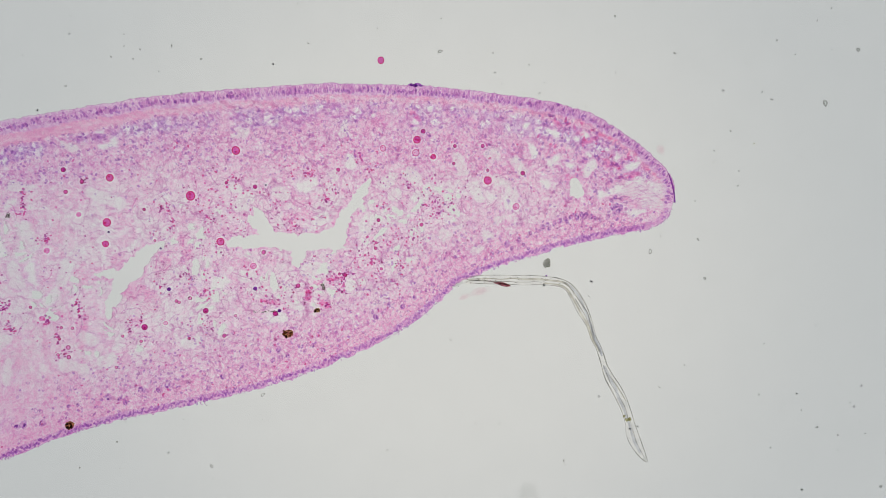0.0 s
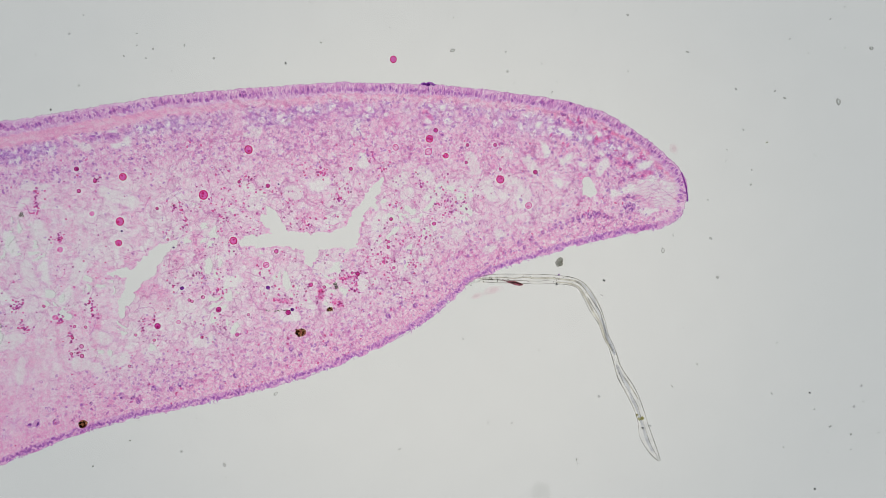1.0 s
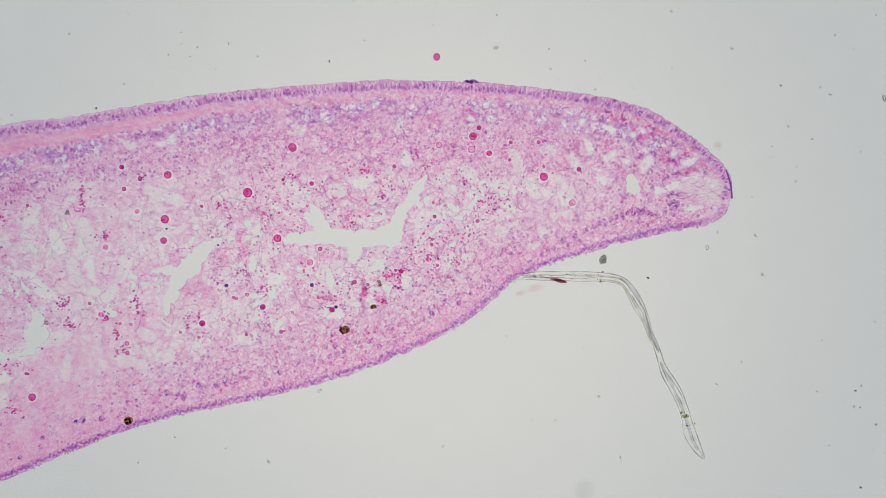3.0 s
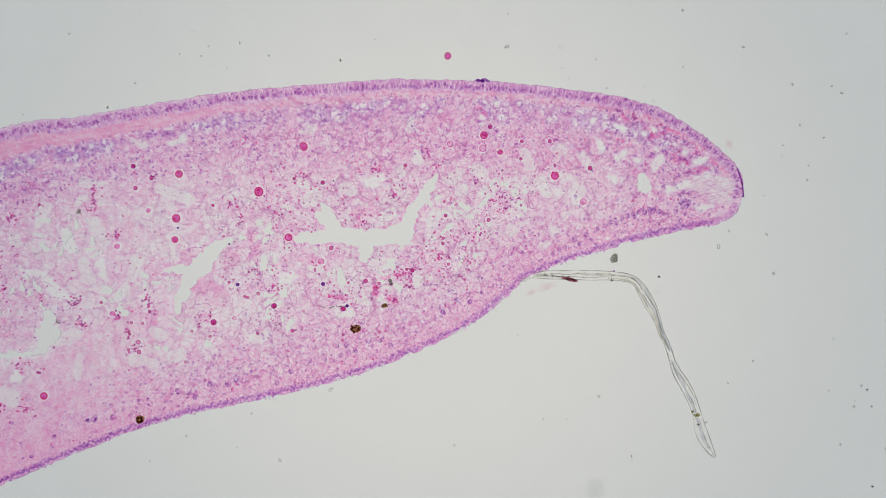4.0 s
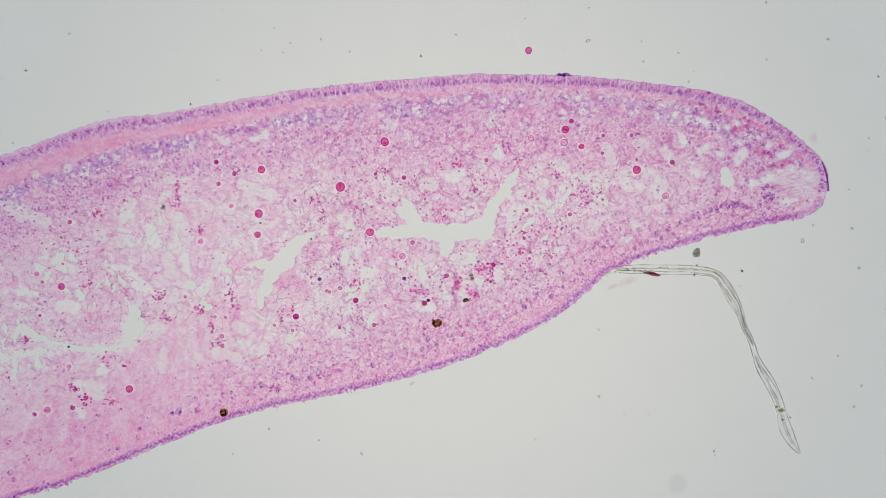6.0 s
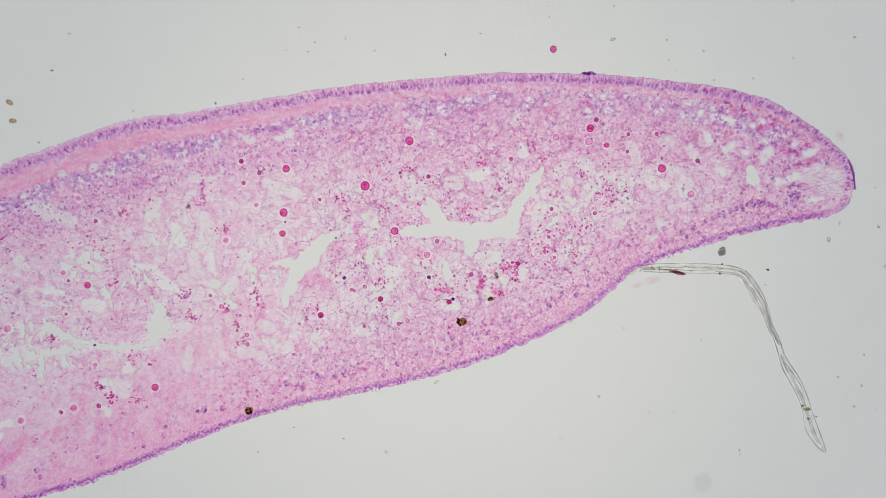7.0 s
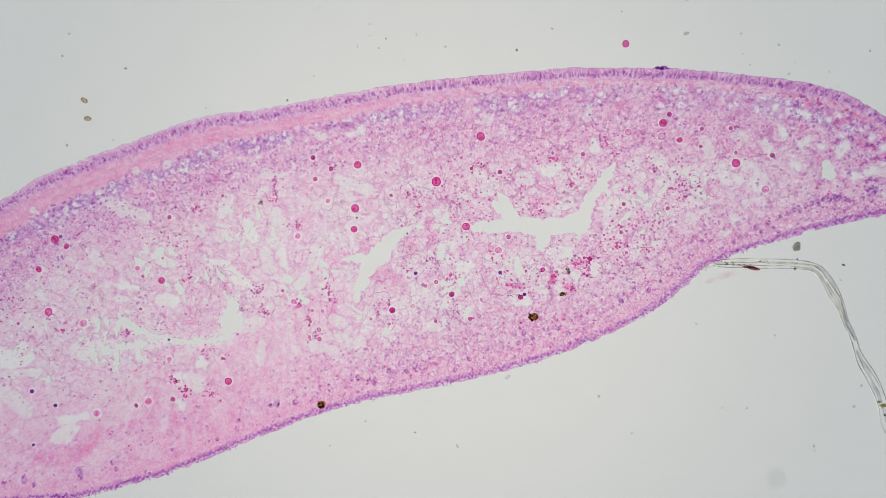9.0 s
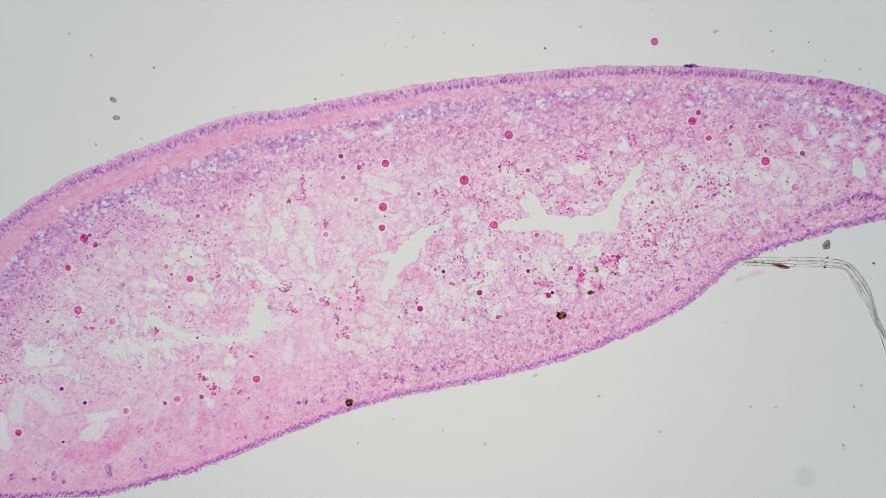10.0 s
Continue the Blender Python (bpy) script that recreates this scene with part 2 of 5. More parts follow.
def ball_data(rng, seg=10, rings=6, rough=0.0, squash=1.0):
    """Vertices and faces of an uneven unit ball."""
    v, f = [(0, 0, -squash)], []
    for i in range(1, rings):
        a = math.pi * i / rings
        for j in range(seg):
            b = 2 * math.pi * j / seg
            r = 1 + rough * rng.uniform(-1, 1)
            v.append((math.sin(a) * math.cos(b) * r, math.sin(a) * math.sin(b) * r, -math.cos(a) * squash * r))
    v.append((0, 0, squash))
    for j in range(seg):
        k = (j + 1) % seg
        f.append((0, 1 + k, 1 + j))
        for i in range(rings - 2):
            o = 1 + i * seg
            f.append((o + j, o + k, o + seg + k, o + seg + j))
        o = 1 + (rings - 2) * seg
        f.append((o + j, o + k, len(v) - 1))
    return v, f


def ring_data(minor, seg=18, tube=6):
    v = [((1 + minor * math.cos(b)) * math.cos(a), (1 + minor * math.cos(b)) * math.sin(a), minor * math.sin(b))
         for a in (2 * math.pi * i / seg for i in range(seg)) for b in (2 * math.pi * j / tube for j in range(tube))]
    f = [(i * tube + j, (i + 1) % seg * tube + j, (i + 1) % seg * tube + (j + 1) % tube, i * tube + (j + 1) % tube)
         for i in range(seg) for j in range(tube)]
    return v, f


def many(name, pieces, material, parent, label="", kind=""):
    """Joins (vertices, faces) pieces into one part."""
    verts, faces = [], []
    for v, f in pieces:
        n = len(verts)
        verts.extend(v)
        faces.extend(tuple(n + i for i in q) for q in f)
    ob = part(name, arrays(name, verts, faces, material), None, parent, label)
    return tagged(ob, kind=kind) if kind else ob


def placed(data, x, y, z, sx, sy, sz, turn=0.0):
    """Piece data scaled (millimetres), turned and set at slide place x, y."""
    c, s = math.cos(turn), math.sin(turn)
    X, Y = at(x, y)
    v = [(X + (p[0] * sx * c - p[1] * sy * s) / 1000, Y + (p[0] * sx * s + p[1] * sy * c) / 1000, z + p[2] * sz / 1000) for p in data[0]]
    return v, data[1]


def sweep(points, radii, flat=0.6, seg=8, z=0.004):
    """A tapered tube along slide points."""
    P = [Vector((*at(x, y), z)) for x, y in points]
    v, f = [], []
    for i, p in enumerate(P):
        d = (P[min(i + 1, len(P) - 1)] - P[max(i - 1, 0)]).normalized()
        side = Vector((-d.y, d.x, 0))
        for j in range(seg):
            a = 2 * math.pi * j / seg
            v.append(tuple(p + side * (radii[i] / 1000 * math.cos(a)) + Vector((0, 0, radii[i] / 1000 * flat * math.sin(a)))))
    for i in range(len(P) - 1):
        for j in range(seg):
            k = (j + 1) % seg
            f.append((i * seg + j, i * seg + k, (i + 1) * seg + k, (i + 1) * seg + j))
    f.append(tuple(range(seg))[::-1])
    f.append(tuple((len(P) - 1) * seg + j for j in range(seg)))
    return v, f


def smooth_line(points, step=4.0):
    """Catmull-Rom through slide points, resampled at even steps."""
    P = np.array(points, float)
    P = np.vstack([2 * P[0] - P[1], P, 2 * P[-1] - P[-2]])
    out = []
    for i in range(1, len(P) - 2):
        a, b, c, d = P[i - 1:i + 3]
        for t in np.linspace(0, 1, 24, endpoint=False):
            out.append(0.5 * (2 * b + (c - a) * t + (2 * a - 5 * b + 4 * c - d) * t ** 2 + (3 * b - a - 3 * c + d) * t ** 3))
    out.append(P[-2])
    out = np.array(out)
    s = np.concatenate([[0], np.cumsum(np.hypot(*np.diff(out[:, :2], axis=0).T))])
    q = np.arange(0, s[-1], step)
    return np.stack([np.interp(q, s, out[:, k]) for k in range(out.shape[1])], 1)


# ---- noise on arrays ----
def lattice(seed):
    return np.random.RandomState(seed).rand(512, 512)


def value_noise(x, y, size, seed):
    g = lattice(seed)
    u, v = x / size + 200.0, y / size + 200.0
    i, j = np.floor(u).astype(int), np.floor(v).astype(int)
    a, b = u - i, v - j
    a, b = a * a * (3 - 2 * a), b * b * (3 - 2 * b)
    i, j = i % 511, j % 511
    return (g[i, j] * (1 - a) + g[i + 1, j] * a) * (1 - b) + (g[i, j + 1] * (1 - a) + g[i + 1, j + 1] * a) * b


def fbm(x, y, size, seed, octaves=3):
    out, amp, tot = 0.0, 1.0, 0.0
    for o in range(octaves):
        out = out + amp * value_noise(x, y, size / 2 ** o, seed + o)
        tot, amp = tot + amp, amp * 0.55
    return out / tot


def foam(x, y, size, seed):
    """Distance to the walls of a foam of cells (0 on a wall), and a random number a cell."""
    r = np.random.RandomState(seed)
    jx, jy, tone = r.rand(256, 256), r.rand(256, 256), r.rand(256, 256)
    u, v = x / size + 60.0, y / size + 60.0
    i, j = np.floor(u).astype(int), np.floor(v).astype(int)
    f1, f2, t = np.full(x.shape, 9.0), np.full(x.shape, 9.0), np.zeros(x.shape)
    for di in (-1, 0, 1):
        for dj in (-1, 0, 1):
            a, b = (i + di) % 256, (j + dj) % 256
            d = np.hypot(i + di + jx[a, b] - u, j + dj + jy[a, b] - v)
            near = d < f1
            f2 = np.where(near, f1, np.minimum(f2, d))
            t = np.where(near, tone[a, b], t)
            f1 = np.where(near, d, f1)
    return (f2 - f1) * size, t


def ramp(x, a, b):
    t = np.clip((x - a) / (b - a), 0, 1)
    return t * t * (3 - 2 * t)


# ---- the support: slide and illuminator ----
def build_slide():
    bm = bmesh.new()
    bmesh.ops.create_cube(bm, size=1)
    bmesh.ops.scale(bm, vec=(3.2, 1.9, 0.1), verts=bm.verts)
    bmesh.ops.bevel(bm, geom=bm.edges[:], offset=0.012, segments=2, affect="EDGES")
    me = bpy.data.meshes.new("glass_slide")
    bm.to_mesh(me)
    bm.free()
    me.materials.append(M_GLASS)
    ob = new("glass_slide", me)
    ob.location = (-0.2, 0, -0.05)
    return tagged(ob, "clear glass microscope slide carrying the stained section", "slide", kind="structure")


def build_illuminator():
    base = new("microscope_illuminator")
    base.location = (0, 0, -0.3)
    tagged(base, "microscope illuminator with a lit frosted field lens under the slide", "illuminator")
    bm = bmesh.new()
    bmesh.ops.create_cone(bm, cap_ends=True, segments=96, radius1=1.3, radius2=1.3, depth=0.03)
    part("field_lens", bm, M_FIELD, base, "frosted lens glowing pale white")
    v, f = [], []
    for i in range(96):
        a = 2 * math.pi * i / 96
        for r, z in ((1.305, -0.05), (1.43, -0.05), (1.43, 0.03), (1.38, 0.05), (1.305, 0.05)):
            v.append((r * math.cos(a), r * math.sin(a), z))
    for i, j in itertools.product(range(96), range(5)):
        k, m = (i + 1) % 96, (j + 1) % 5
        f.append((i * 5 + j, k * 5 + j, k * 5 + m, i * 5 + m))
    part("rim", arrays("rim", v, f, M_METAL, False), None, base, "black metal mounting ring")
    grow = (EYE + 0.285) / EYE
    rng = random.Random(5)
    for x, y, r in ((122, 60, 2.6), (1512, 720, 3.0), (1525, 683, 2.6), (1060, 702, 2.8)):
        X, Y = at(x, y)
        data = placed(ball_data(rng, 9, 5, 0.15, 0.5), 784, 441, 0, r * grow, r * grow, r * 0.6)
        ob = part("dust_grain", arrays("dust_grain", *data, M_DUST), None, base, "grey dust grain on the lens")
        ob.location = (X * grow, Y * grow, 0.017)
    return base


slide = build_slide()
illuminator = build_illuminator()

# ---- the tissue section ----
UPPER = smooth_line([(-675, 574), (-599, 480), (-530, 405), (-404, 331), (-261, 279), (-97, 225), (4, 213), (151, 190), (300, 168),
                     (500, 153), (600, 148), (800, 157), (1000, 187), (1100, 233), (1180, 302), (1193, 346), (1188, 369)])
LOWER = smooth_line([(-682, 922), (-612, 938), (-549, 948), (-436, 942), (-336, 933), (-235, 905), (-154, 881), (-42, 835), (2, 815),
                     (60, 793), (125, 767), (258, 733), (430, 695), (577, 648), (710, 585), (786, 525), (821, 496), (963, 447), (1088, 416),
                     (1145, 407), (1179, 388), (1188, 371)])
STEP = 1.9

# lacunae: tapered strokes x, y, half width at both ends
LACUNA_Y = [(656, 316, 2, 635, 350, 10), (635, 350, 10, 604, 392, 11), (604, 392, 11, 598, 425, 15), (596, 425, 16, 530, 430, 14), (530, 430, 14, 470, 425, 14),
            (470, 425, 14, 405, 432, 7), (453, 372, 6, 466, 405, 14), (446, 388, 6, 470, 410, 13), (530, 440, 14, 524, 464, 8)]
LACUNA_SLANT = [(288, 432, 3, 258, 448, 12), (258, 448, 12, 236, 475, 19), (236, 475, 19, 210, 505, 14), (210, 505, 13, 194, 545, 8), (194, 545, 8, 190, 572, 2),
                (222, 486, 10, 168, 486, 5)]
LACUNA_BRANCHED = [(-258, 590, 4, -239, 608, 8), (-239, 608, 9, -199, 627, 6), (-199, 627, 6, -123, 640, 4), (-123, 640, 5, -52, 632, 6), (-115, 643, 4, -118, 654, 1),
                   (-52, 628, 8, -31, 595, 10), (-52, 604, 10, -39, 572, 12), (-182, 637, 4, -257, 651, 6), (-261, 651, 7, -262, 691, 3)]
# wide thin bays towards the broad end
BAYS = [(-99, 484, 3, -51, 495, 8), (-51, 495, 9, -30, 521, 16), (-30, 521, 14, 2, 540, 5), (-30, 553, 4, 2, 555, 4), (-443, 650, 10, -482, 677, 20), (-482, 677, 20, -499, 653, 10),
        (-466, 682, 15, -426, 669, 8), (-552, 797, 14, -542, 846, 12), (-383, 822, 12, -361, 810, 14), (-98, 677, 13, -94, 680, 13)]
VACUOLES = [(1014, 322, 9, 1019, 340, 12), (86, 559, 9, 99, 563, 9)]
# thin, nearly clear places
PALE_SPOTS = [(176, 259, 5, 204, 255, 8), (169, 235, 3, 180, 234, 4), (620, 288, 12, 621, 282, 10), (540, 330, 13, 552, 322, 11), (481, 566, 11, 499, 564, 12),
              (388, 500, 14, 400, 498, 10), (56, 475, 12, 64, 501, 9), (-14, 418, 12, 2, 449, 10), (-263, 534, 6, -223, 538, 7), (-256, 559, 9, -245, 559, 9),
              (-176, 561, 11, -147, 563, 12), (-361, 827, 8, -338, 801, 8), (-372, 789, 12, -327, 783, 8), (-145, 709, 12, -134, 701, 10), (-138, 756, 11, -136, 760, 11)]
PALE_SPOTS_TIP = [(1066, 345, 6, 1094, 338, 6), (1114, 378, 5, 1138, 374, 6), (1037, 273, 5, 1043, 276, 5), (1050, 288, 9, 1040, 305, 9), (1085, 301, 4, 1088, 306, 4), (1006, 291, 5, 1012, 297, 6), (985, 283, 7, 975, 290, 6),
                  (1072, 264, 4, 1076, 267, 4), (932, 221, 5, 937, 219, 4), (970, 229, 7, 982, 236, 7), (1032, 236, 6, 1042, 241, 5), (1092, 270, 4, 1090, 284, 4),
                  (1112, 296, 5, 1128, 292, 4), (1020, 246, 4, 1024, 249, 4), (940, 262, 8, 946, 270, 7), (960, 320, 6, 968, 326, 6)]
WISPY = [(1095, 336, 10, 1128, 334, 20), (1128, 334, 20, 1160, 338, 17), (1140, 360, 10, 1165, 362, 8)]
PINK_PATCHES = [(322, 426, 8, 333, 452, 6), (290, 466, 14, 282, 480, 10), (75, 568, 4, 84, 640, 4), (150, 560, 4, 146, 640, 4), (98, 396, 9, 103, 425, 7),
                (60, 395, 5, 66, 430, 5), (-125, 585, 14, -118, 592, 13), (235, 515, 16, 262, 535, 22), (-70, 541, 10, -52, 541, 9), (205, 462, 9, 212, 458, 8),
                (149, 500, 9, 140, 488, 8), (420, 465, 10, 440, 470, 8), (510, 385, 9, 545, 380, 10), (735, 470, 9, 760, 462, 9)]
HOLLOWS = [(727, 307, 15, 735, 315, 12), (741, 348, 11, 752, 350, 8), (809, 278, 9, 817, 302, 12), (865, 270, 12, 874, 274, 11), (915, 288, 13, 925, 300, 10),
           (838, 332, 12, 846, 350, 10), (905, 345, 13, 900, 360, 10), (698, 345, 12, 704, 338, 9), (428, 362, 15, 436, 352, 12), (490, 340, 13, 505, 347, 10),
           (161, 341, 10, 214, 361, 12), (880, 322, 12, 896, 328, 9), (415, 330, 10, 418, 336, 9), (735, 228, 8, 738, 226, 7), (610, 218, 9, 606, 234, 9)]
HOLLOWS_MORE = [(430, 236, 12, 412, 240, 8), (690, 316, 14, 676, 325, 10), (760, 332, 9, 768, 340, 8), (645, 400, 14, 655, 385, 10), (785, 415, 13, 788, 420, 12),
                (886, 388, 11, 880, 390, 10), (862, 418, 11, 860, 424, 9), (590, 310, 9, 592, 314, 8), (560, 390, 12, 575, 382, 10), (840, 445, 9, 850, 440, 8),
                (620, 506, 10, 640, 500, 8), (540, 480, 12, 575, 470, 10), (430, 490, 12, 450, 486, 10), (330, 605, 12, 350, 600, 12), (510, 540, 8, 530, 545, 8)]
HOLLOWS_LEFT = [(45, 407, 18, 61, 433, 16), (25, 329, 12, 51, 334, 8), (14, 365, 10, 25, 355, 8), (-45, 375, 10, -61, 406, 8), (-283, 373, 13, -245, 394, 16),
                (-223, 400, 13, -201, 405, 13), (-106, 719, 16, -125, 705, 14), (17, 641, 12, 13, 678, 9), (149, 594, 12, 165, 604, 12), (117, 646, 14, 149, 651, 10),
                (-415, 698, 8, -483, 704, 9), (-413, 548, 8, -402, 564, 6), (110, 258, 7, 130, 263, 7), (120, 470, 12, 110, 500, 10), (-480, 738, 18, -440, 770, 16)]
HOLLOWS_FAR = [(-430, 600, 16, -410, 610, 14), (-300, 655, 18, -340, 660, 14), (-172, 490, 12, -150, 496, 10), (20, 470, 14, 30, 500, 12), (-20, 610, 12, 10, 600, 12),
               (-103, 430, 12, -95, 440, 10), (-510, 745, 16, -520, 790, 16), (180, 640, 12, 200, 635, 10), (100, 520, 10, 85, 535, 10), (-300, 480, 12, -290, 490, 10)]
# small clear drops among the gland cells: x, y, radius
GLAND_DROPS = [(-222, 321, 9), (-201, 331, 6), (-162, 311, 11), (-130, 316, 11), (-97, 293, 9), (-71, 291, 7), (-266, 346, 8), (-294, 362, 7), (-422, 393, 8), (-355, 388, 6),
               (-355, 404, 7), (-22, 273, 5), (9, 282, 6), (73, 262, 5), (-12, 269, 4), (-411, 398, 6), (-467, 441, 8), (-530, 499, 10), (-502, 494, 8), (-133, 340, 5)]
GLAND_DROPS_FAR = [(5, 287, 6), (240, 228, 6), (285, 228, 5), (323, 228, 4), (420, 195, 6), (450, 225, 5), (490, 214, 5), (597, 193, 5), (582, 195, 4), (521, 205, 4),
                   (614, 196, 5), (698, 196, 4), (762, 194, 6), (800, 193, 6), (822, 199, 4), (1090, 262, 4), (1062, 250, 4), (880, 205, 4), (365, 205, 4), (660, 205, 5)]
RED_STREAKS = [(979, 211, 3, 991, 223, 3), (1031, 255, 3, 1055, 245, 4), (1113, 273, 3, 1122, 271, 4), (1072, 295, 5, 1096, 297, 4), (1099, 314, 4, 1127, 309, 5),
               (1140, 299, 4, 1158, 306, 4), (1000, 312, 4, 1013, 316, 4), (1058, 237, 2, 1092, 252, 3), (1070, 283, 2, 1086, 288, 3), (1015, 232, 2, 1030, 236, 2),
               (560, 501, 2, 604, 492, 3), (462, 531, 3, 490, 536, 2), (545, 512, 3, 546, 530, 2), (565, 533, 2, 580, 541, 3), (730, 200, 3, 742, 212, 3)]
PINK_BUNDLE = [(-429, 866, 9, -350, 859, 12), (-350, 859, 12, -300, 815, 12), (-300, 815, 10, -217, 789, 7), (-217, 789, 7, -183, 733, 8)]

# globules: x, y, radius
GLOBULES = [(195, 315, 7.5), (-356, 461, 5.5), (418, 267, 8), (338, 347, 8.5), (190, 394, 8), (188, 432, 6.5), (391, 428, 7), (863, 320, 7.5), (738, 248, 7), (767, 278, 5.5),
            (-378, 448, 8), (-410, 504, 6), (-392, 584, 8), (-173, 525, 6.5), (-514, 819, 7), (-48, 711, 7)]
GLOBULES_PALE = [(736, 271, 7), (678, 263, 6), (913, 366, 6.5), (449, 471, 6), (294, 572, 4)]
GLOBULES_PLAIN = [(-325, 605, 8), (-190, 366, 6), (-160, 671, 5), (-301, 774, 7), (-200, 750, 7.5), (84, 444, 6), (75, 564, 6), (140, 380, 5), (-219, 502, 5), (-226, 757, 4), (-156, 746, 4)]
GLOBULES_DARK = [(452, 331, 4.5), (365, 550, 5.5), (257, 579, 6), (398, 594, 4), (488, 555, 5), (113, 301, 4.5), (611, 487, 4),
                 (-157, 408, 4), (-56, 369, 3), (-59, 669, 3), (-224, 759, 3.5), (-367, 443, 4)]
GLOBULES_VIOLET = [(452, 511, 4), (300, 512, 4), (495, 550, 3.5), (-161, 635, 2.5), (-427, 734, 4.5), (-381, 760, 4), (-425, 835, 3), (193, 411, 2.2),
                   (285, 440, 2), (471, 328, 1.8)]
GLOBULES_SMALL = [(401, 324, 3), (256, 371, 3), (805, 259, 3.5), (803, 290, 3), (854, 259, 3.5), (670, 390, 3.5), (749, 233, 4), (925, 307, 4),
                  (218, 595, 3), (418, 559, 3), (337, 528, 3.5), (313, 533, 3), (318, 535, 3), (129, 581, 3), (110, 580, 3), (122, 615, 4),
                  (123, 632, 4), (104, 628, 3), (207, 650, 3), (106, 600, 3), (251, 604, 3), (275, 426, 2.5)]
GLOBULES_TINY = [(55, 544, 3), (335, 599, 2.5), (601, 485, 3), (552, 510, 3), (528, 506, 4), (665, 440, 3), (666, 430, 3), (675, 476, 3),
                 (746, 398, 3.5), (467, 447, 4), (146, 322, 4), (117, 340, 4), (863, 302, 3), (-209, 517, 3), (-452, 606, 3), (-171, 484, 2.2),
                 (-214, 578, 3), (-153, 746, 4), (599, 301, 3.5)]
ALL_GLOBULES = GLOBULES + GLOBULES_PLAIN + GLOBULES_PALE + GLOBULES_DARK + GLOBULES_VIOLET + GLOBULES_SMALL + GLOBULES_TINY


FIBRE = [(798, 509, 1.5), (824, 497, 5), (863, 495, 8), (918, 496, 8.5), (967, 497, 8), (1000, 504, 7.5), (1017, 523, 9), (1031, 549, 9.5), (1042, 572, 6.5), (1050, 598, 5.5),
         (1060, 618, 5), (1067, 640, 5), (1070, 650, 5.5), (1078, 668, 8), (1089, 686, 9.5), (1099, 705, 9.5), (1108, 727, 8.5), (1115, 750, 8.5), (1119, 768, 11), (1127, 788, 9.5),
         (1137, 806, 6), (1146, 819, 1)]
SPECKS_BLACK = [(483, 113, 2.4), (1047, 498, 2.8), (1281, 160, 1.9), (-239, 130, 2.2), (-265, 263, 1.8), (323, 743, 1.2), (297, 802, 1.4),
                (876, 128, 1.6), (464, 743, 1), (1419, 726, 1.6), (1365, 794, 1.5), (1421, 868, 2.2), (66, 195, 2.2), (1411, 697, 2.2)]
SPECKS_CLEAR = [(374, 826, 4), (465, 699, 4.2), (779, 91, 4.5), (1461, 183, 5.5), (1151, 445, 4), (1236, 424, 3), (1170, 418, 2.6), (1231, 356, 2), (1447, 757, 2.8), (797, 602, 2.4),
                (1520, 88, 4), (-355, 272, 3), (1294, 232, 2.2), (1265, 267, 2), (1248, 493, 2.8), (1043, 525, 2.2), (842, 751, 2.4), (884, 751, 2.4), (1367, 176, 3), (320, 165, 2.6),
                (303, 81, 2.6), (1195, 94, 3)]
SPECKS_GREY = [(206, 783, 2.2), (450, 840, 1.3), (480, 845, 1.5), (377, 848, 1.5), (439, 806, 1), (1130, 552, 1.8), (1187, 583, 1.5), (1124, 625, 1.2), (1211, 647, 2.2), (1168, 686, 2.2),
               (1233, 742, 1.5), (998, 816, 2.4), (1039, 844, 1.2), (1088, 851, 1.2), (140, 828, 2.4), (210, 831, 1.4), (365, 718, 1.4), (222, 747, 1.3), (1182, 721, 1.4),
               (1204, 800, 1.2), (545, 76, 2.2), (527, 6, 1.8), (668, 50, 2), (780, 33, 2.2), (996, 19, 1.8), (1409, 96, 2.0), (1245, 105, 1.4), (1254, 129, 1.4)]
SPECKS_FAINT = [(1022, 163, 2.2), (1090, 128, 1.8), (1376, 71, 2), (1448, 36, 2), (1473, 14, 1.8), (955, 165, 2), (1484, 771, 2.2), (1344, 699, 2), (703, 853, 2), (1506, 713, 1.6),
                (937, 114, 2), (888, 148, 2), (1037, 188, 1.6), (1238, 81, 1.6), (1350, 163, 1.8), (-285, 144, 1.6), (-400, 199, 1.6), (1524, 747, 1.6), (1533, 768, 1.8), (1484, 798, 1.6),
                (-353, 191, 1.4), (-88, 207, 2), (-107, 214, 1.3), (-362, 105, 2.6), (-516, 339, 1.8), (1443, 802, 1.5), (1560, 862, 2.6), (685, 798, 2.2), (932, 622, 2), (1474, 87, 1.8)]
SPECKS_FINE = [(218, 60, 1.9), (234, 104, 2.0), (218, 81, 1.5), (195, 100, 1.8), (355, 104, 2.3), (115, 152, 2.3), (38, 97, 1.4), (247, 87, 2), (280, 126, 1.6), (123, 27, 1.7),
               (1294, 564, 1.2), (1353, 609, 1.7), (1445, 576, 2.0), (1419, 504, 1.5), (1390, 717, 1.5), (1000, 824, 1.9), (1058, 854, 1.5), (955, 56, 1.7), (830, 93, 1.5), (873, 93, 2.0),
               (964, 146, 1.7), (1109, 171, 1.4), (1309, 303, 1.9), (1307, 329, 2.1), (1263, 287, 1.6), (1421, 277, 1.5), (1321, 112, 1.8), (1089, 28, 2.4), (678, 752, 1.8)]


def strokes_distance(x, y, strokes):
    """Signed distance to a union of tapered strokes (negative inside)."""
    d = np.full(x.shape, 1e3)
    for x0, y0, r0, x1, y1, r1 in strokes:
        vx, vy = x1 - x0, y1 - y0
        t = np.clip(((x - x0) * vx + (y - y0) * vy) / (vx * vx + vy * vy + 1e-9), 0, 1)
        d = np.minimum(d, np.hypot(x - x0 - t * vx, y - y0 - t * vy) - (r0 + t * (r1 - r0)))
    return d


